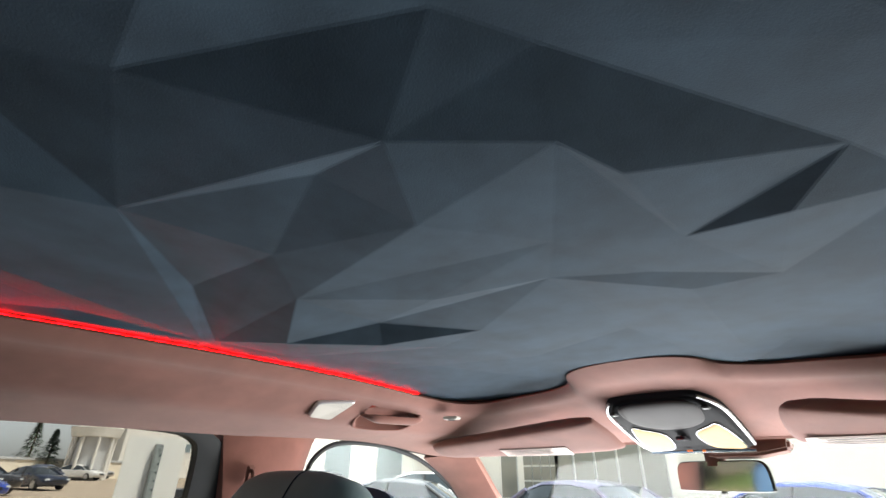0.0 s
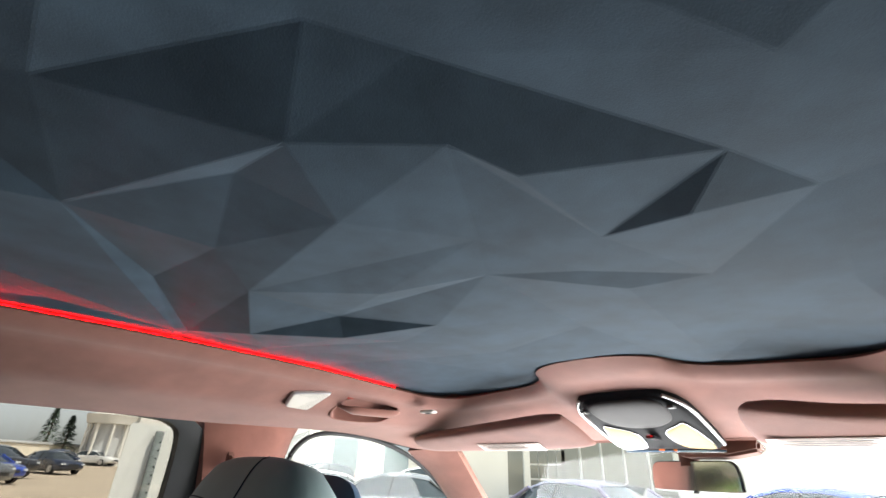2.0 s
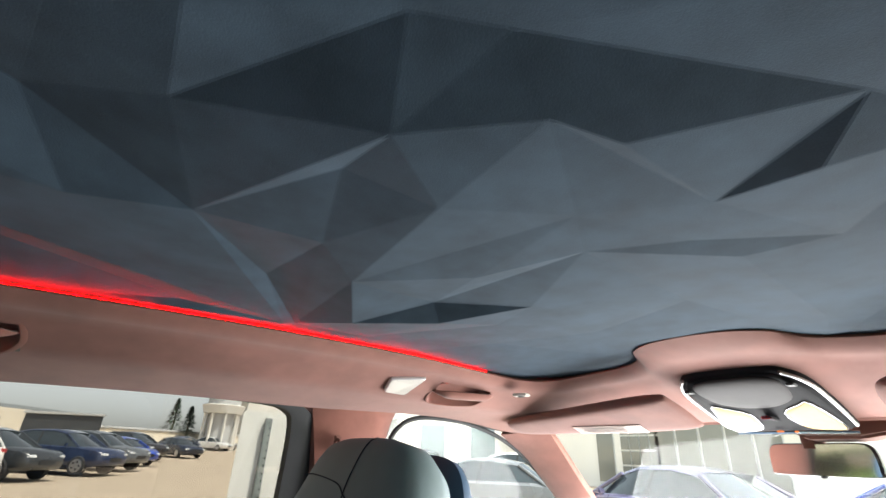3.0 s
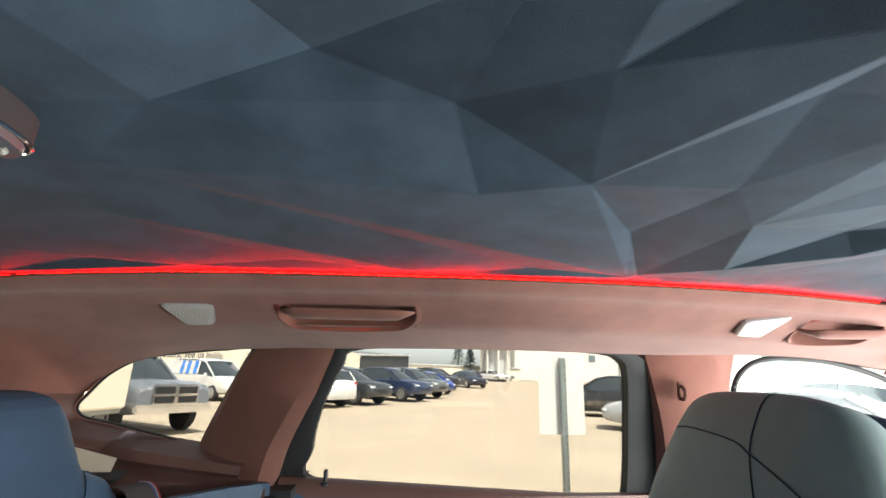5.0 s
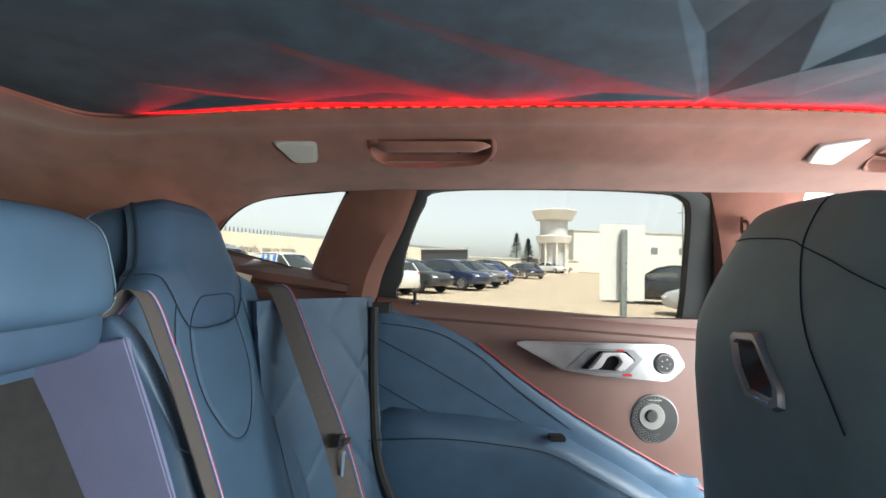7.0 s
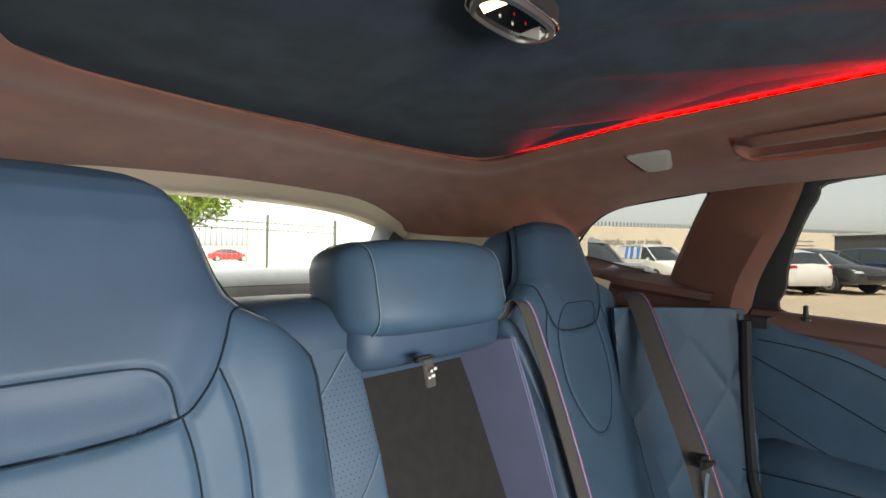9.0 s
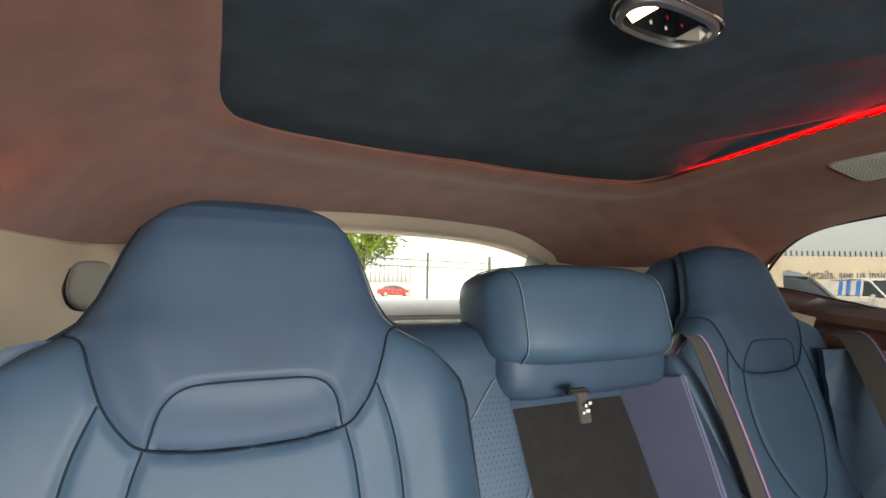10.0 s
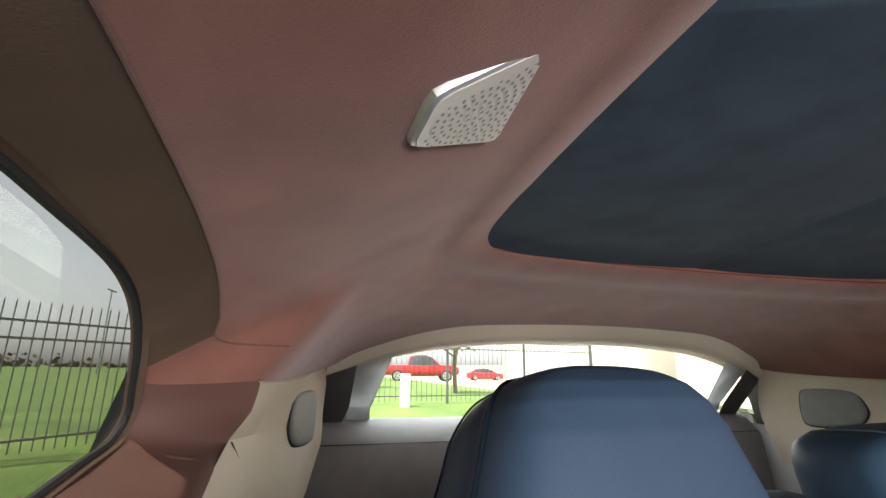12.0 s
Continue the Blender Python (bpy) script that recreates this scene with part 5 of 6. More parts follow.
p("warning_light", box(*place(-.012, 1.212, .019), .012, .004, .003, .001), AMBER, "amber warning symbols")
p("warning_light", box(*place(.014, 1.214, .019), .007, .004, .003, .001), AMBER)
p("front_lip", tube([place(x, 1.243, .010) for x in (-.10, -.05, 0, .05, .10)], .0035, 8), CHROME)

# ---- inside mirror ----
c = Vector((.012, 1.30, 1.392))
mirror = thing("inside_mirror", c, "frameless inside mirror on a dark brown stalk", "mirror")
FACE = both([(0, .030), (.07, .030), (.088, .026), (.096, .012), (.097, -.020), (.088, -.028), (0, -.029)])
tilt = pose(0, 0, 0, 0, 0, -13) @ pose(0, 0, 0, 3, 0, 0)
turned = lambda x, y, z: tilt @ Vector((x, y, z))
part("housing", pillow(FACE, .004, .028, lambda u, v, w: turned(u, -w, v), power=6), PIANO, mirror, "glossy black housing")
part("glass", slab([turned(u * .965, -.0055, v * .93) for u, v in [(q.x, q.y) for q in spline([(*q, 0) for q in FACE], 4, True)]], turned(0, .001, 0)), MIRROR, mirror, "mirror glass", smooth=False)
part("button", disc(turned(0, -.004, -.028), (0, 0, -1), .006, .004, 14), BLACK, mirror)
foot = [(-.105, .076), (.143, .066), (.140, .046), (.085, .036), (-.002, .036), (-.030, .052), (-.075, .064)]
part("sensor_housing", slab([Vector((x, -.045, z)) for x, z in foot], (0, .05, -.004), .006), SUEDE_DARK, mirror, "dark brown sensor housing above the mirror")
stalk = pillow(both([(0, .06), (.06, .055), (.085, .035), (.09, .005), (.05, -.012), (.03, -.018), (0, -.02)]), .02, .03, lambda u, v, w: Vector((-.005 + u * 1.15, -.02 - w, .045 + v * .55 + .012)))
part("stalk", stalk, SUEDE_DARK, mirror, "dark brown mirror foot")
part("neck", disc((-.008, .012, .02), (0, 0, 1), .020, .03, 16, .006), SUEDE_DARK, mirror)

# ---- outside mirror of the front door ----
c = Vector((-.99, 1.42, 1.145))
wing = thing("door_mirror", c, "pale oval door mirror outside the front window", "mirror")
OVAL = [(-.120, .030), (-.095, .072), (-.02, .086), (.070, .080), (.118, .050), (.122, -.020), (.095, -.070), (.0, -.082), (-.085, -.072), (-.118, -.025)]
aim = pose(0, 0, 0, 0, 0, 24) @ pose(0, 0, 0, 3, 0, 0)
spot = lambda u, v, w: aim @ Vector((u, -w, v))
part("housing", pillow(OVAL, .006, .085, spot, power=3), paint("silver", (.38, .39, .40)), wing, "silver painted housing")
part("glass", slab([spot(q.x * .90, q.y * .88, .0075) for q in spline([(*q, 0) for q in OVAL], 4, True)], spot(0, 0, .001)), MIRROR, wing, "mirror glass", smooth=False)
part("arm", tube([spot(.06, -.04, -.04), Vector((.14, -.03, -.075)), Vector((.175, -.05, -.10))], .018, 10), BLACK, wing)

# ---- dome lamp at the back of the roof lining ----
c = Vector((.033, -.266, 1.546))
dome = thing("dome_lamp", c, "roof lamp in a metal surround, its one lens lit warm", "dome lamp")
OUTL = spline([(-.061, .004, 0), (-.047, -.021, 0), (-.018, -.027, 0), (.018, -.027, 0), (.047, -.021, 0), (.061, .004, 0), (.045, .022, 0), (0, .026, 0), (-.045, .022, 0)], 3, True)
at_scale = lambda k, z, dy=0: [Vector((q.x * k, q.y * k + dy, z)) for q in OUTL]
part("base", slab(at_scale(1, -.010), (0, 0, .022), .0015), BLACK, dome)
part("rim", tube(at_scale(1.0, -.0095), .0013, 6, True), CHROME, dome, "thin chrome rim")
part("surround", loft([at_scale(.93, -.008), at_scale(.91, -.0155), at_scale(.80, -.0165, -.001), at_scale(.74, -.010, -.003)], closed=True), SILVER, dome, "satin metal surround")
part("panel", slab(at_scale(.77, -.0115, -.003), (0, 0, .003), .0005), PIANO, dome, "glossy black switch panel")
for a in (-1, 1):
    facet = [Vector((a * .028, -.014, -.0125)), Vector((a * .047, -.006, -.0125)), Vector((a * .043, .011, -.0125)), Vector((a * .027, .012, -.0125))]
    gem = loft([facet, [q.lerp(Vector((a * .039, .002, 0)), .25) + Vector((0, 0, -.005)) for q in facet], [Vector((a * .040, .003, -.0195))] * 4], closed=True)
    part("lens", gem, WARM if a > 0 else CREAM, dome, "lit warm lens" if a > 0 else "unlit frosted lens", smooth=False)
for x, y in ((-.014, .004), (-.006, -.006), (.008, .006), (.014, -.006)):
    part("symbol", box(x, y, -.0122, .0045, .0018, .001, turn=(0, 0, 30)), RED_DIM if y > 0 else WHITE_PLASTIC, dome)

# ---- coat hook on the pillar ----
for side in (-1,):
    hook = thing("coat_hook", (side * .664, .600, 1.385), "small brown coat hook on the pillar", "hook")
    part("plate", box(0, 0, 0, .008, .016, .040, .003), SUEDE_DARK, hook)
    part("arm", tube(spline([(.002, 0, .010), (.012, 0, .006), (.016, 0, -.004), (.012, 0, -.014), (.004, 0, -.016)], 5), .004, 8), SUEDE_DARK, hook)

# ---- oval grilles beside the rear window ----
for side in (-1, 1):
    c = Vector((side * .557, -.925, 1.290))
    oval = thing("corner_grille", c, "rounded grey grille in the beige rear corner trim", "speaker grille", "corner grilles")
    line = [(-.062, .012), (-.048, .036), (-.010, .042), (.040, .040), (.056, .026), (.058, -.022), (.044, -.042), (-.020, -.040), (-.050, -.030), (-.064, -.010)]
    n = Vector((side * -.93, .30, .1)).normalized()
    e = n.cross(Vector((0, 0, 1))).normalized()
    put = lambda u, v, w: e * u * (1 if side < 0 else -1) + Vector((0, 0, v)) + n * w
    part("frame", pillow(line, .004, .016, put, power=12), BLACK, oval, "thin dark frame")
    part("cover", pillow([(u * .95, v * .95) for u, v in line], .004, .004, lambda u, v, w: put(u, v, w + .0035), power=10), GRILLE, oval)


# ---- belt slots beside the rear seats ----
for side in (-1, 1):
    at = Vector((side * .600, -.54, 1.222))
    guide = thing("belt_guide", at, "black belt slot with a bright strip beside the rear seat", "belt guide", "belt guides")
    tray = slab([Vector((side * x, y, z)) - at for x, y, z in ((.572, -.62, 1.226), (.618, -.62, 1.236), (.624, -.44, 1.232), (.592, -.44, 1.222))], (0, 0, -.006), .002)
    part("tray", tray, BLACK, guide)
    if side > 0:
        part("strip", slab([Vector((side * x, y, z + .004)) - at for x, y, z in ((.596, -.60, 1.235), (.602, -.60, 1.237), (.606, -.46, 1.231), (.600, -.46, 1.229))], (0, 0, -.006), .001), CHROME, guide, "bright metal strip")
    if side < 0:
        continue
    # folding lever on the seat's shoulder
    at = Vector((side * .53, -.52, 1.20))
    lever = thing("seat_release", at, "blue leather seat release lever with pale ends", "lever", "seat release levers")
    arc = spline([(-.05, 0, .006), (-.045, .012, .022), (-.02, .018, .030), (.02, .018, .030), (.045, .012, .022), (.05, 0, .006)], 5)
    part("lever", tube(arc, .009, 10), LEATHER_SHADED, lever)
    for x in (-.048, .048):
        part("end", box(x, .006, .022, .016, .014, .012, .004), GRILLE, lever, "pale lever end")


# ---- outdoors: ground ----
def ground_z(x, y):
    """The lot climbs gently to the left; a grass bank lies to the right and behind."""
    z = -.08 + .0245 * max(0.0, -x - 19)
    bank = max(0.0, min(1.0, (x - 1.6) / 2.2))
    z += .40 * bank * bank * (3 - 2 * bank)
    rear = max(0.0, min(1.0, (-y - 5) / 7.0)) * max(0.0, min(1.0, (x + 12) / 5))
    return z + (.55 * rear * rear * (3 - 2 * rear) if x < 1.6 else .35 * rear * (1 - bank * .6))


ASPHALT = mat("pale dusty asphalt", (0.41, 0.335, 0.25), 0.95, vary=0.10, scale=0.35, grain=0.5, grain_scale=30)
GRASS = mat("spring grass", (0.085, 0.17, 0.030), 0.95, vary=0.30, scale=0.8, grain=0.8, grain_scale=18, tint=(0.13, 0.20, 0.045))


def steps(lo, hi, near, n):
    """Positions from lo to hi that lie closer together near the car."""
    out = [math.copysign(abs(t) ** 3, t) for t in [-1 + 2 * k / n for k in range(n + 1)]]
    return sorted({round(v * (hi if v > 0 else -lo), 3) for v in out} | set(near))


xs = steps(-1500, 1500, [-14, -12, -10, -8, -6, -4, -2, 0, 1.0, 1.6, 2.1, 2.6, 3.2, 3.8, 5], 40)
ys = steps(-1500, 1500, [-14, -13, -12, -11, -10, -9, -8, -7, -6, -5, 0, 5], 40)
ground = mesh_object("ground", loft([[(x, y, ground_z(x, y)) for x in xs] for y in ys]), ASPHALT)
tagged(ground, "wide pale dusty asphalt car park", "ground", kind="structure")
gx = [v for v in xs if v >= 1.6]
lawn = mesh_object("lawn", loft([[(x, y, ground_z(x, y) + .012) for x in gx] for y in ys if y < 40]), GRASS)
tagged(lawn, "green lawn beyond the car park's edge", "lawn", kind="structure")
gx = [v for v in xs if -10 <= v <= 1.6]
lawn = mesh_object("lawn", loft([[(x, y, ground_z(x, y) + .012) for x in gx] for y in ys if -400 < y <= -8]), GRASS)
tagged(lawn, "bright green lawn behind the fence", "lawn", kind="structure")

# ---- traffic sign seen from its back ----
STEEL = mat("galvanised steel", (0.36, 0.38, 0.37), 0.45, metal=0.7, vary=0.12, scale=20)
SIGN = mat("bare sign back", (0.80, 0.79, 0.75), 0.5, vary=0.03, scale=8)
gz0 = ground_z(-2.29, .93)
sign = thing("sign_post", (-2.30, .935, gz0), "blank back of a white sign on a perforated steel post", "sign")
pl_ = [(.807, 1.128), (.815, 1.118), (1.052, 1.118), (1.062, 1.128), (1.062, 1.540), (1.052, 1.550), (.817, 1.550), (.807, 1.540)]
part("plate", slab([Vector((.012, y - .935, z - gz0)) for y, z in pl_], (-.003, 0, 0), .0008), SIGN, sign, "blank white sign back")
part("post", box(.034, 0, .78 - .0, .030, .034, 1.50 - gz0 + .06, .004), STEEL, sign, "perforated steel post")
for k in range(44):
    part("hole", disc((.0495, .008, .06 + k * .0355), (1, 0, 0), .0045, .0006, 8), BLACK, sign)
for z in (1.50, 1.165):
    part("bolt", disc((.0495, .006, z - gz0), (1, 0, 0), .008, .006, 8), STEEL, sign)

# ---- parked vehicles ----
TYRE = mat("tyre rubber", (0.025, 0.025, 0.026), 0.85, vary=0.2, scale=30)
RIM_METAL = mat("alloy wheel", (0.55, 0.55, 0.56), 0.35, metal=0.8, vary=0.1, scale=20)
CAR_GLASS = mat("dark car glass", (0.03, 0.04, 0.045), 0.08, vary=0.2, scale=3, coat=0.5)
LIGHT_GLASS = mat("headlamp glass", (0.70, 0.72, 0.74), 0.15, vary=0.1, scale=20, coat=0.6)
TAIL_RED = mat("tail lamp red", (0.45, 0.02, 0.02), 0.2, vary=0.1, scale=20, coat=0.6)
# along the length: lower edge, shoulder height, half width; then the cabin
BODIES = {
    "sedan": dict(L=4.75, W=.92, prof=[(-2.37, .42, .80, .70), (-2.25, .28, .92, .84), (-1.6, .22, .98, .91), (-.6, .20, .97, .92), (.6, .20, .96, .92), (1.3, .22, .92, .91), (2.0, .26, .82, .86), (2.28, .32, .72, .76), (2.37, .42, .62, .66)],
                  cabin=[(-1.85, .95, .70), (-1.15, 1.36, .60), (-.55, 1.44, .60), (.10, 1.43, .60), (.55, 1.32, .61), (1.25, .93, .72)], wheel=.33, axles=(-1.40, 1.42)),
    "suv": dict(L=4.75, W=.95, prof=[(-2.37, .50, 1.00, .76), (-2.28, .36, 1.12, .88), (-1.6, .30, 1.14, .94), (-.6, .28, 1.12, .95), (.6, .28, 1.10, .95), (1.3, .30, 1.07, .94), (2.0, .34, 1.00, .90), (2.28, .38, .90, .82), (2.37, .48, .76, .72)],
                cabin=[(-2.22, 1.10, .78), (-1.95, 1.52, .67), (-1.1, 1.68, .66), (-.1, 1.69, .66), (.45, 1.58, .67), (1.25, 1.08, .78)], wheel=.37, axles=(-1.42, 1.44)),
    "van": dict(L=4.6, W=.94, prof=[(-2.30, .45, 1.05, .84), (-2.24, .34, 1.15, .92), (-1.5, .28, 1.15, .94), (-.5, .26, 1.15, .94), (.6, .26, 1.14, .94), (1.3, .28, 1.08, .93), (1.9, .32, .98, .89), (2.2, .38, .86, .80), (2.30, .46, .74, .70)],
                cabin=[(-2.26, 1.14, .86), (-2.20, 1.80, .74), (-1.2, 1.86, .74), (.0, 1.86, .74), (.55, 1.74, .74), (1.40, 1.08, .80)], wheel=.34, axles=(-1.38, 1.45)),
    "pickup": dict(L=5.6, W=.99, prof=[(-2.80, .55, 1.10, .90), (-2.72, .45, 1.18, .97), (-1.6, .42, 1.18, .99), (-.5, .40, 1.18, .99), (.6, .40, 1.18, .99), (1.5, .42, 1.20, .98), (2.3, .46, 1.18, .96), (2.68, .50, 1.10, .92), (2.80, .56, 1.0, .86)],
                   cabin=[(-.95, 1.17, .84), (-.80, 1.80, .70), (-.2, 1.92, .70), (.35, 1.90, .70), (.75, 1.76, .70), (1.40, 1.18, .84)], wheel=.42, axles=(-1.75, 1.85)),
}


def parked(kind, x, y, heading, colour, name, label, group="parked cars"):
    """A vehicle with its nose towards heading (degrees, 0 is ahead, positive to the left)."""
    d = BODIES[kind]
    th = thing(name, (x, y, ground_z(x, y)), label, "car" if kind in ("sedan", "suv") else kind, group)
    th.rotation_euler = (0, 0, radians(heading))
    m = paint(*colour)
    rows = []
    for s, lo, hi, w in d["prof"]:
        mid = (lo + hi) / 2
        rows.append([(-w * .90, s, lo), (-w, s, lo + .12), (-w, s, mid), (-w * .97, s, hi - .06), (-w * .88, s, hi), (0, s, hi + .035), (w * .88, s, hi), (w * .97, s, hi - .06), (w, s, mid), (w, s, lo + .12), (w * .90, s, lo)])
    part("body", loft(rows, closed=True, cap=True), m, th)
    cab = d["cabin"]
    base = lambda s: cab[0][1] * .5 + cab[-1][1] * .5 - .06
    rows = []
    for s, z, w in cab:
        wb = d["W"] * .93
        rows.append([(-wb, s, base(s)), (-(w + (wb - w) * .15), s, z - .08 if z > 1.2 else z - .01), (-w * .92, s, z), (0, s, z + .025), (w * .92, s, z), (w + (wb - w) * .15, s, z - .08 if z > 1.2 else z - .01), (wb, s, base(s))])
    part("windows", loft(rows, cap=False, closed=True), CAR_GLASS, th, "dark tinted windows")
    rows = []
    for s, z, w in cab[1:-1]:
        rows.append([(-w * 1.03, s, z - .045), (-w * .93, s, z + .008), (0, s, z + .036), (w * .93, s, z + .008), (w * 1.03, s, z - .045)])
    part("roof", loft(rows), m, th)
    for sx in (-1, 1):
        for (s0, z0, w0), (s1, z1, w1) in ((cab[0], cab[1]), (cab[-1], cab[-2])):
            part("roof_pillar", tube([(sx * (d["W"] * .90), s0, z0 - .02), (sx * w1 * 1.03, s1, z1 - .02)], .035, 6), m, th)
        mid = (cab[2][0] + cab[3][0]) / 2 + .05
        part("roof_pillar", tube([(sx * d["W"] * .945, mid, base(0) + .02), (sx * cab[2][2] * 1.06, mid - .05, cab[2][1] - .06)], .028, 6), BLACK, th)
        for s in d["axles"]:
            w = d["wheel"]
            wheel = part("wheel", disc((sx * (d["W"] - .20), s, w), (sx, 0, 0), w, .215, 24, .04), TYRE, th, "black tyre")
            part("rim", disc((sx * (d["W"] + .012), s, w), (sx, 0, 0), w * .68, .008, 20, .003), RIM_METAL, wheel, "alloy rim")
            for k in range(5):
                a = k * 1.2566
                part("spoke_gap", box(sx * (d["W"] + .021), s + w * .40 * math.cos(a), w + w * .40 * math.sin(a), .004, w * .20, w * .20, .02), BLACK, wheel)
        part("headlight", box(sx * d["W"] * .70, d["prof"][-2][0] + .02, d["prof"][-2][2] - .10, .30, .12, .11, .03, (0, 0, -sx * 18)), LIGHT_GLASS, th, "clear headlight")
        part("tail_light", box(sx * d["W"] * .78, d["prof"][1][0] - .03, d["prof"][1][2] - .10, .26, .10, .13, .03, (0, 0, sx * 14)), TAIL_RED, th, "red tail light")
        part("door_mirror", box(sx * (d["W"] + .05), cab[-1][0] - .45, base(0) + .10, .16, .10, .11, .03), m, th)
    part("grille", box(0, d["prof"][-1][0] - .03, d["prof"][-1][1] + .13, .75, .10, .20, .03), BLACK, th, "dark front grille")
    part("sill", box(0, 0, d["prof"][4][1] + .03, d["W"] * 2.01, 2.0, .09, .02), BLACK, th)
    return th


BLUE, DARK_BLUE, NAVY = ("blue", (.02, .06, .35)), ("dark blue", (.018, .030, .075)), ("navy", (.012, .020, .045))
GREY, WHITE, INK, SILVER_P, RED_P = ("grey", (.10, .11, .12)), ("white", (.72, .72, .71)), ("black", (.014, .014, .016)), ("silver", (.38, .39, .40)), ("red", (.42, .02, .025))
H = -38
parked("suv", -21.9, -3.8, 142, WHITE, "suv", "white parked suv with its tail to the lane")
parked("suv", -23.9, -2.2, H, ("graphite", (.03, .034, .038)), "suv", "graphite parked suv in the row of cars")
parked("suv", -26.7, .0, H, DARK_BLUE, "suv", "dark blue parked suv in the row of cars")
parked("suv", -29.4, 1.2, H, GREY, "suv", "grey parked suv in the row of cars")
parked("sedan", -33.6, 2.5, -58, BLUE, "sedan", "bright blue parked sedan facing the lane")
parked("suv", -38.5, 3.4, -50, INK, "suv", "black parked suv in the row of cars")
parked("sedan", -44.0, 7.1, -68, NAVY, "sedan", "navy parked sedan beyond the blue one")
parked("sedan", -56.0, 9.4, -78, DARK_BLUE, "hatchback", "dark blue parked hatchback")
for k, c in enumerate((WHITE, SILVER_P, GREY, WHITE, NAVY)):
    parked("sedan", -63 - 4.4 * k, 13.5 + 1.9 * k, -48, c, "sedan", c[0] + " parked car far down the row")
parked("suv", -84, 25.0, 170, WHITE, "suv", "white parked suv at the far end of the lot")
parked("suv", -88, 29.5, 170, WHITE, "suv", "white parked suv at the far end of the lot")
parked("suv", -19.6, 9.3, 155, INK, "suv", "black parked suv across the lane")
parked("sedan", -14.2, 9.2, 152, SILVER_P, "sedan", "silver parked sedan across the lane")
parked("suv", -25.5, 16.5, 172, GREY, "suv", "grey parked suv across the lane")
pickup = parked("pickup", -13.1, -7.25, -34, ("gunmetal", (.15, .165, .19)), "pickup_truck", "gunmetal parked pickup truck with a chrome grille")
part("bumper", box(0, 2.83, .60, 1.86, .14, .20, .05), CHROME, pickup, "chrome front bumper")
part("grille_surround", box(0, 2.80, .90, 1.12, .06, .46, .05), CHROME, pickup, "chrome grille surround")
for sx in (-.28, .28):
    for sz in (.795, 1.005):
        part("grille_opening", box(sx, 2.835, sz, .46, .012, .15, .03), BLACK, pickup)
delivery = parked("van", -24.3, -8.8, -34, WHITE, "van", "white parked delivery van with blue stripes")
for sx in (-1, 1):
    part("side_panel", box(sx * .822, -.98, 1.45, .05, 2.4, .64, .02, (0, -sx * 9, 0)), paint(*WHITE), delivery, "white windowless van side")
for s in (-1.0, -.55, .0):
    part("stripe", box(.845, s, 1.45, .03, .24, .60, .01, (0, -9, 0)), paint("stripe blue", (.02, .22, .75)), delivery, "bright blue stripe")
parked("sedan", -9.6, 8.8, 120, ("pale grey", (.15, .155, .165)), "sedan", "grey parked sedan beyond the front door")
parked("suv", -14.5, 14.5, 120, WHITE, "suv", "white parked suv before the showroom")
parked("sedan", -4.6, 9.0, 75, ("violet grey", (.10, .09, .16)), "sedan", "violet-grey parked sedan ahead of the car")
parked("sedan", -1.4, 11.5, 75, BLUE, "sedan", "blue parked sedan ahead of the car")
parked("sedan", 3.2, 12.5, 80, WHITE, "sedan", "white parked sedan ahead of the car")
parked("pickup", -7.9, -35.2, 80, RED_P, "pickup_truck", "red truck parked beyond the rear lawn")
parked("sedan", -21.2, -56.0, 80, RED_P, "sedan", "small red car beyond the rear lawn")

# ---- buildings ----
WALL_WHITE = mat("white rendered wall", (0.74, 0.72, 0.67), 0.8, vary=0.05, scale=0.6)
WALL_CREAM = mat("cream wall panels", (0.80, 0.73, 0.60), 0.8, vary=0.06, scale=0.4)
WALL_GREY = mat("pale grey cladding", (0.52, 0.53, 0.53), 0.7, vary=0.06, scale=0.5)
DARK_FENCE = mat("dark screen fence", (0.06, 0.065, 0.07), 0.8, vary=0.2, scale=2)
WINDOW = mat("building glass", (0.20, 0.25, 0.27), 0.1, vary=0.2, scale=0.5, coat=0.5)


BRIGHT_PANE = mat("bright showroom glass", (0.20, 0.20, 0.175), 0.15, vary=0.15, scale=0.3, coat=0.4)


def block(name, at, size, turn, material, label, windows=(), glass=WINDOW):
    """A plain building with its windows as framed panes on the side that faces the car."""
    b = thing(name, at, label, "building")
    b.rotation_euler = (0, 0, radians(turn))
    part("wall", box(0, 0, size[2] / 2, *size, .05), material, b)
    part("roof", box(0, 0, size[2] + .12, size[0] + .3, size[1] + .3, .24, .04), WALL_GREY, b, "flat roof edge")
    for cx, cz, w, h in windows:
        win = part("window", box(cx, -size[1] / 2 - .02, cz, w, .10, h, .02), WALL_GREY, b, "framed window")
        part("pane", box(cx, -size[1] / 2 - .075, cz, w * .94, .02, h * .92), glass, win)
    return b


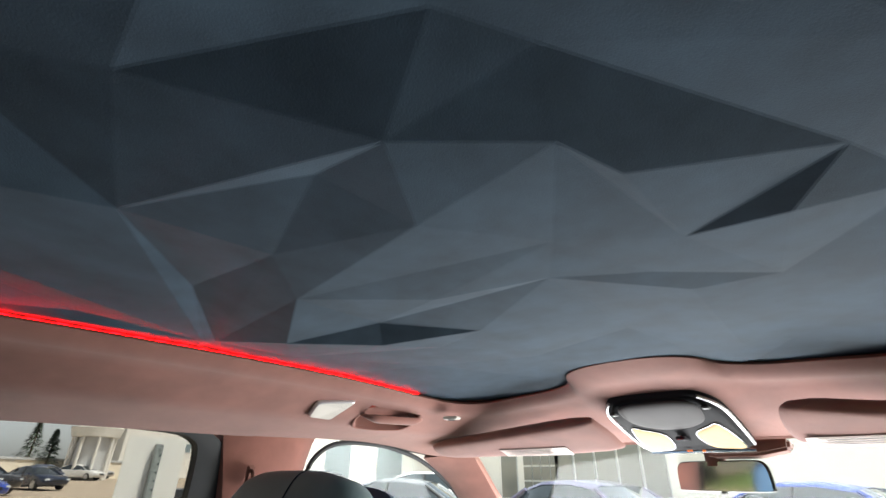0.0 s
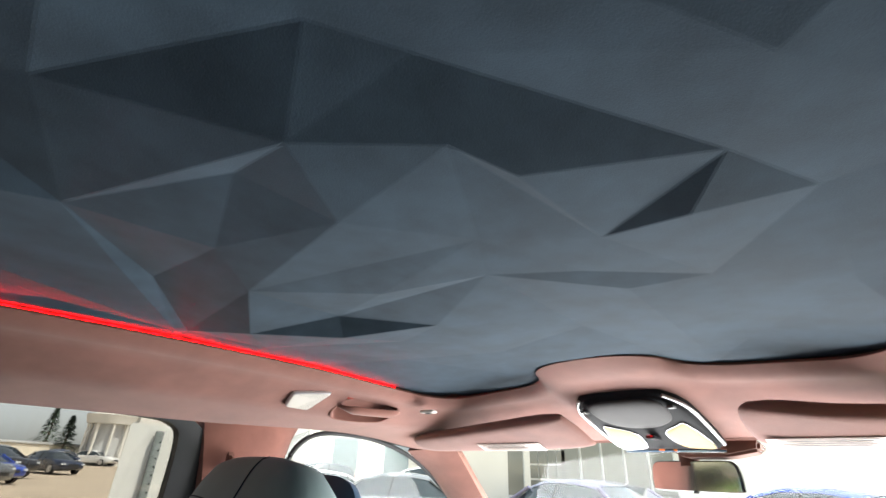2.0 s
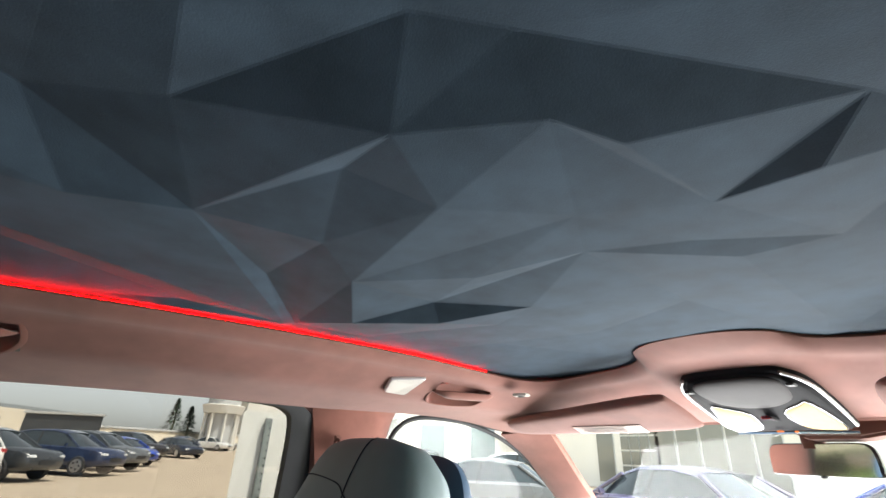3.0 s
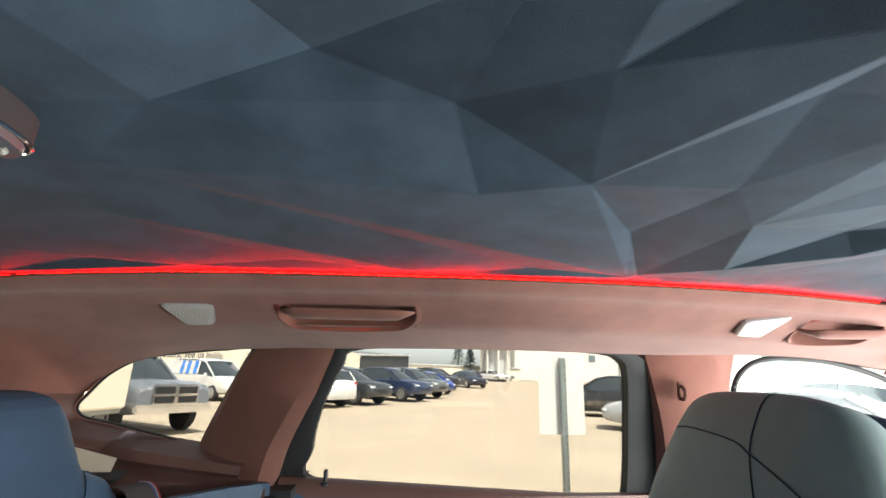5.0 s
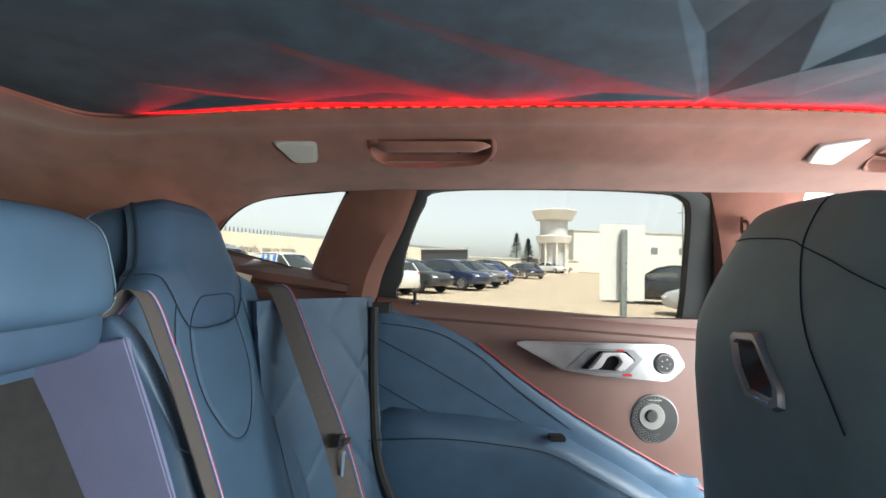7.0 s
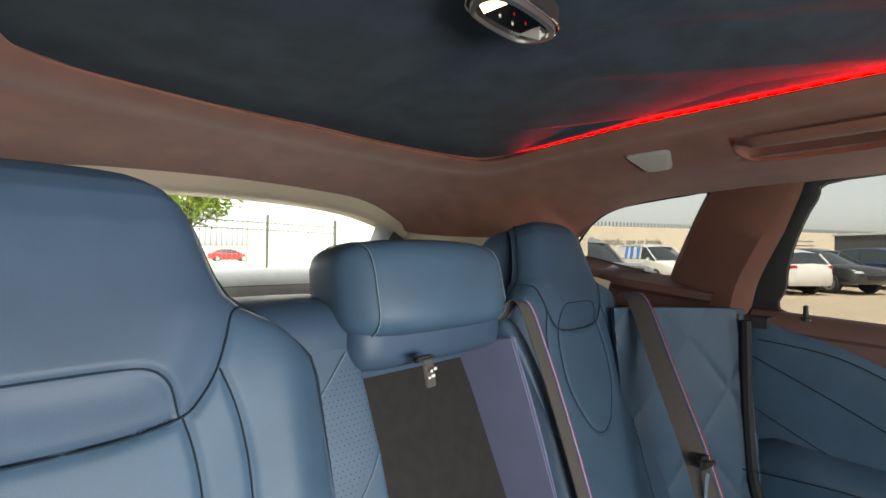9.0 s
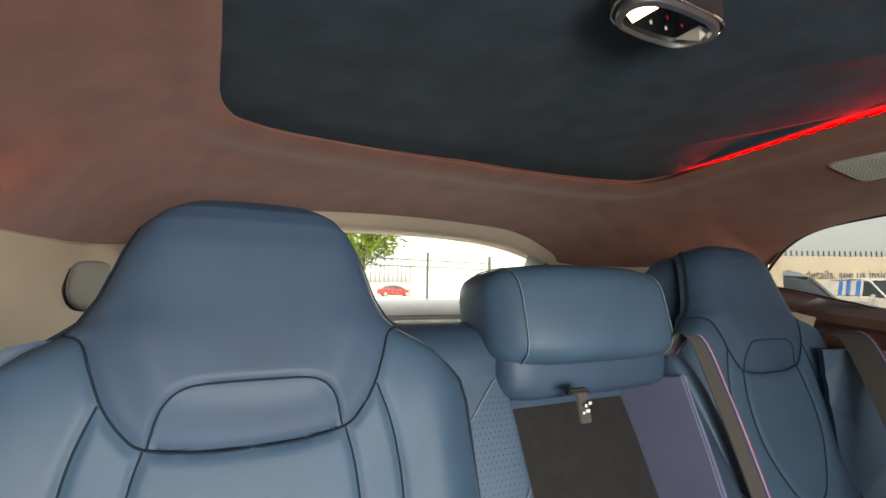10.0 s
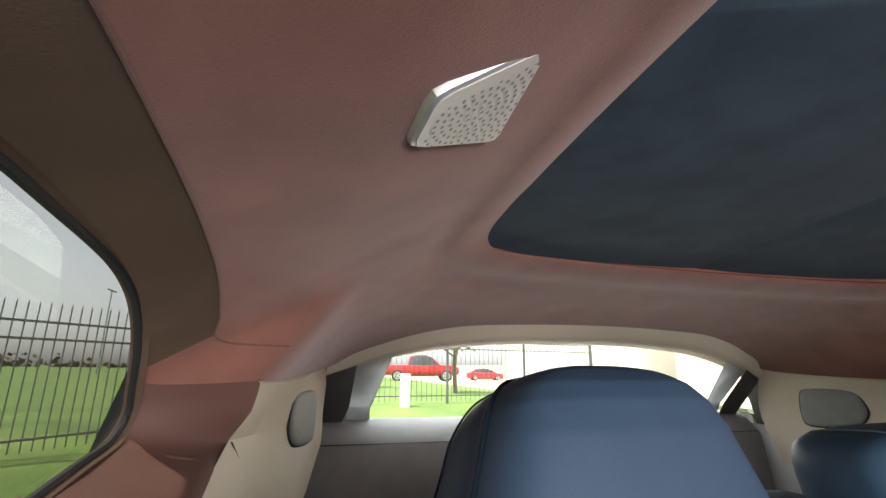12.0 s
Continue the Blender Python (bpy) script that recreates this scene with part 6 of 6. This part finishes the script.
# long wall with a line of writing behind the row of cars
wall_a, wall_b = Vector((-26.0, -22.0, 0)), Vector((-92.0, 2.0, 0))
d = (wall_b - wall_a)
ang = math.degrees(math.atan2(d.y, d.x))
mid = (wall_a + wall_b) / 2
long_wall = thing("screen_wall", (mid.x, mid.y, 0.45), "long cream wall with a line of printed writing", "wall")
long_wall.rotation_euler = (0, radians(-0.92), radians(ang))
part("wall", box(-2.5, 0, 1.885, d.length - 5, .4, 3.77, .03), WALL_CREAM, long_wall)
n_spk = 150
spikes = bmesh.new()
for k in range(n_spk):
    x = -d.length / 2 + (k + .5) * (d.length - 5) / n_spk
    a = [spikes.verts.new((x + ox, oy, z)) for z in (3.77, 4.17) for ox, oy in ((-.03, -.03), (.03, -.03), (.03, .03), (-.03, .03))]
    for f in ((0, 1, 5, 4), (1, 2, 6, 5), (2, 3, 7, 6), (3, 0, 4, 7), (4, 5, 6, 7)):
        spikes.faces.new([a[i] for i in f])
tagged(part("spikes", spikes, DARK_FENCE, long_wall, "row of dark spikes on top", smooth=False), kind="stuff")


def words(text, size, at, turn, material, parent, name="lettering"):
    """Built-in lettering as a mesh."""
    cu = bpy.data.curves.new(name, "FONT")
    cu.body, cu.size, cu.extrude, cu.offset = text, size, .01, .005
    tmp = bpy.data.objects.new(name, cu)
    me = bpy.data.meshes.new_from_object(tmp)
    bpy.data.objects.remove(tmp)
    me.materials.append(material)
    ob = new(name, me)
    ob.parent = parent
    ob.matrix_basis = pose(*at, *turn)
    return ob


INK_GREY = mat("grey print", (0.13, 0.13, 0.14), 0.7, vary=0.1, scale=10)
words("For details, see us inside.", .88, (-24.3, -.215, 2.17), (90, 0, 0), INK_GREY, long_wall)
for x, w in ((-10.4, 3.6), (-3.0, 3.0), (8.0, 4.0)):
    for k in range(2):
        part("print_bar", box(x, -.21, 2.75 - k * .50, w, .03, .09), INK_GREY, long_wall)

tower = thing("tower", (-64.1, 14.2, 0.95), "white round-cornered showroom tower on slim columns", "building")
part("stem", disc((0, 0, 0), (0, 0, 1), 1.5, 6.0, 20), WALL_GREY, tower)
part("ledge", disc((0, 0, 4.2), (0, 0, 1), 2.2, 1.0, 28, .1, 1.12), WALL_WHITE, tower)
part("drum", disc((0, 0, 5.2), (0, 0, 1), 1.9, 2.2, 24), WALL_GREY, tower)
part("canopy", disc((0, 0, 7.4), (0, 0, 1), 2.5, 1.3, 28, .1, 1.25), WALL_WHITE, tower)
for k in range(8):
    a = k * math.tau / 8
    part("column", disc((1.95 * math.cos(a), 1.95 * math.sin(a), 0), (0, 0, 1), .14, 4.2, 10), WALL_WHITE, tower)
block("showroom", (-78, 34, 1.2), (34, 12, 6.2), 100, WALL_WHITE, "long white showroom with small square windows", [(x, 3.6, 1.2, 1.1) for x in (-9, -6.4, -3.8, 1, 5)])
block("showroom", (-52, 40, 1.0), (22, 10, 6.5), 110, WALL_GREY, "grey office building with a band of windows", [(x, 4.3, 1.4, 1.2) for x in (-8, -6, -4, -2, 0, 2, 4, 6, 8)])
block("low_wall", (-66, 9.5, .9), (20, .5, 1.9), 110, WALL_CREAM, "low cream garden wall")
block("screen_fence", (-60, -1.0, .7), (7, .3, 3.0), 60, DARK_FENCE, "dark screen fence beside the wall")
# showroom ahead of the windscreen
front = block("glass_showroom", (-8, 33, -.1), (46, 10, 9.0), 0, WALL_WHITE, "white glazed showroom ahead of the car",
              [(x * 1.36 - 1.9, 3.3, 1.28, 6.2) for x in range(-7, 1) if x not in (-6, -5)]
              + [(x * .66 - 9.3, 1.0 + .85 * r, .62, .80) for x in range(-1, 3) for r in range(4)] + [(x * 1.36 - 1.9, 5.4, 1.28, 2.0) for x in (-6, -5)], BRIGHT_PANE)
block("side_showroom", (-32, 31, .3), (18, 9, 7.5), 50, WALL_WHITE, "white showroom beside the glazed hall", [(x, 2.2, 2.0, 2.6) for x in (-6, -2, 2, 6)])
# white hall close behind the car
block("white_hall", (-12.6, -15.6, .0), (10.5, 6.0, 6.5), 196, WALL_WHITE, "plain white hall close behind the fence")

# cream box trailer that hides the pickup's flank
trailer = thing("box_trailer", (-9.8, -8.1, ground_z(-9.8, -8.1)), "plain cream box trailer parked beside the pickup truck", "trailer")
trailer.rotation_euler = (0, 0, radians(-8))
part("body", box(0, 0, 1.95, 2.2, 5.0, 2.7, .04), WALL_CREAM, trailer)
part("skirt", box(0, 0, .56, 2.1, 4.9, .10, .02), STEEL, trailer)
for sx in (-.95, .95):
    for sy in (-.5, .4):
        part("wheel", disc((sx - .1, sy, .36), (1, 0, 0), .36, .2, 20, .03), TYRE, trailer, "black tyre")
part("marker_lamp", box(1.11, 2.2, 3.0, .03, .10, .05, .01), paint("amber", (.8, .35, .03)), trailer, "amber marker lamp")

# ---- lamp posts ----
for x, y, h in ((-55, 27.5, 10.5), (-62, 31.5, 8.5), (22, -60, 9)):
    lp = thing("street_lamp", (x, y, ground_z(x, y)), "tall grey street lamp with a flat double head", "street lamp", "street lamps")
    part("pole", disc((0, 0, 0), (0, 0, 1), .10, h, 10, 0, .6), STEEL, lp)
    part("lamp_head", box(0, 0, h + .05, .25, 2.2, .14, .04), STEEL, lp)


# ---- fences ----
FENCE = mat("black fence paint", (0.14, 0.145, 0.15), 0.5, vary=0.15, scale=10)
FENCE_PALE = mat("weathered grey fence paint", (0.10, 0.105, 0.11), 0.5, vary=0.15, scale=10)


def fence(ax, ay, bx, by, z0, height, material, label, gap=.115):
    a, b = Vector((ax, ay, 0)), Vector((bx, by, 0))
    L = (b - a).length
    f = thing("fence", (ax, ay, z0), label, "fence", "picket fences")
    f.rotation_euler = (0, 0, math.atan2(b.y - a.y, b.x - a.x))
    for z in (.22, height - .38, height - .18):
        part("rail", box(L / 2, 0, z, L, .028, .028, .004), material, f)
    post = None
    for k in range(int(L / 2.4) + 1):
        if post is None:
            post = part("post", box(0, 0, height / 2 + .03, .06, .06, height + .06, .006), material, f)
            data = post.data
        else:
            post = new("post", data)
            post.parent = f
            post.location = (k * 2.4, 0, 0)
    bm = loft([[(-.006, -.006, z), (.006, -.006, z), (.006, .006, z), (-.006, .006, z)] for z in (.08, height + .02)] + [[(0, 0, height + .07)] * 4], closed=True)
    data = None
    for k in range(int(L / gap)):
        if (k * gap) % 2.4 < .05:
            continue
        if data is None:
            o = part("picket", bm, material, f)
            data = o.data
        else:
            o = new("picket", data)
            o.parent = f
        o.location = (k * gap, 0, 0)
    return f


fence(8.9, -.35, -.72, -12.0, .32, 1.72, FENCE, "black steel picket fence along the lawn")
fence(-.72, -12.0, -8.2, -12.9, .46, 1.80, FENCE_PALE, "grey steel picket fence behind the car", .14)
box_post = thing("utility_post", (-1.82, -11.55, .40), "short white utility post on the lawn", "post")
part("post", box(0, 0, .42, .22, .18, .84, .02), WALL_WHITE, box_post)


# ---- trees ----
BARK = mat("grey brown bark", (0.12, 0.085, 0.06), 0.9, vary=0.3, scale=8, grain=0.8, grain_scale=60)
LEAF = mat("fresh green leaves", (0.15, 0.22, 0.045), 0.6, vary=0.4, scale=1.5, tint=(0.24, 0.28, 0.06))
NEEDLE = mat("dark fir needles", (0.055, 0.09, 0.055), 0.8, vary=0.4, scale=1.5)
rng = random.Random(4)


def leafy_tree(x, y, h, spread):
    t = thing("tree", (x, y, ground_z(x, y)), "small leafy tree with fresh green crown", "tree")
    bm = tube([(0, 0, 0), (.05, .02, h * .25), (.0, .05, h * .5), (.06, 0, h * .8)], .09 * h / 4, 8)
    part("trunk", bm, BARK, t)
    for k in range(7):
        a = k * 2.4
        z = h * (.35 + .07 * k)
        part("limb", tube([(0, 0, z), (.3 * spread * math.cos(a), .3 * spread * math.sin(a), z + .25), (.7 * spread * math.cos(a), .7 * spread * math.sin(a), z + .6)], .03, 6), BARK, t)
    crown = bmesh.new()
    for k in range(2600):
        a, b, r = rng.uniform(0, math.tau), rng.uniform(-1, 1), rng.uniform(.35, 1) ** .5
        lump = 1 + .22 * math.sin(3 * a + 2 * b) + .15 * math.sin(7 * a - 5 * b)
        c = Vector((math.cos(a) * math.sqrt(1 - b * b), math.sin(a) * math.sqrt(1 - b * b), b * .75)) * spread * r * lump + Vector((0, 0, h * .72))
        u = Vector((rng.uniform(-1, 1), rng.uniform(-1, 1), rng.uniform(-1, 1))).normalized()
        v = u.orthogonal().normalized()
        s = rng.uniform(.07, .14)
        crown.faces.new([crown.verts.new(c + q) for q in (u * s, v * s * .5, -u * s, -v * s * .5)])
    part("crown", crown, LEAF, t, smooth=False)


def fir(x, y, h):
    t = thing("fir_tree", (x, y, ground_z(x, y)), "dark green fir tree behind the car park", "tree", "fir trees")
    part("trunk", disc((0, 0, 0), (0, 0, 1), .16, h, 8, 0, .2), BARK, t)
    crown = bmesh.new()
    for k in range(900):
        f = rng.random() ** .7
        z = h * (.12 + .88 * f)
        a = rng.uniform(0, math.tau)
        r = (1 - f) * h * .30 * (.5 + .5 * rng.random()) * (1 + .25 * math.sin(z * 9)) + .03
        c = Vector((r * math.cos(a), r * math.sin(a), z))
        o = Vector((math.cos(a), math.sin(a), -.35)) * .28
        w = Vector((-math.sin(a), math.cos(a), .1)) * .10
        crown.faces.new([crown.verts.new(c + q) for q in (-o * .4, w, o, -w)])
    part("crown", crown, NEEDLE, t, smooth=False)


leafy_tree(-4.9, -17.2, 3.7, 1.25)
leafy_tree(-.6, -22.0, 5.0, 1.8)
fir(-73.5, 10.4, 6.0)
fir(-66.0, 11.0, 4.8)
# a far line of bushes beyond the field
hedge = bmesh.new()
for k in range(1500):
    x = rng.uniform(-40, 260)
    c = Vector((x, -230 + rng.uniform(-4, 4), .5 + abs(rng.gauss(0, 1.4)) * (1 + .6 * math.sin(x * .07))))
    s = rng.uniform(.5, 1.2)
    u = Vector((rng.uniform(-1, 1), rng.uniform(-1, 1), rng.uniform(-1, 1))).normalized()
    v = u.orthogonal().normalized()
    hedge.faces.new([hedge.verts.new(c + q) for q in (u * s, v * s, -u * s, -v * s)])
DRY = mat("dry brush", (0.16, 0.12, 0.08), 0.9, vary=0.3, scale=0.5)
tagged(mesh_object("bushes", hedge, DRY, smooth=False), "far line of dry bushes beyond the field", "bushes", kind="stuff")
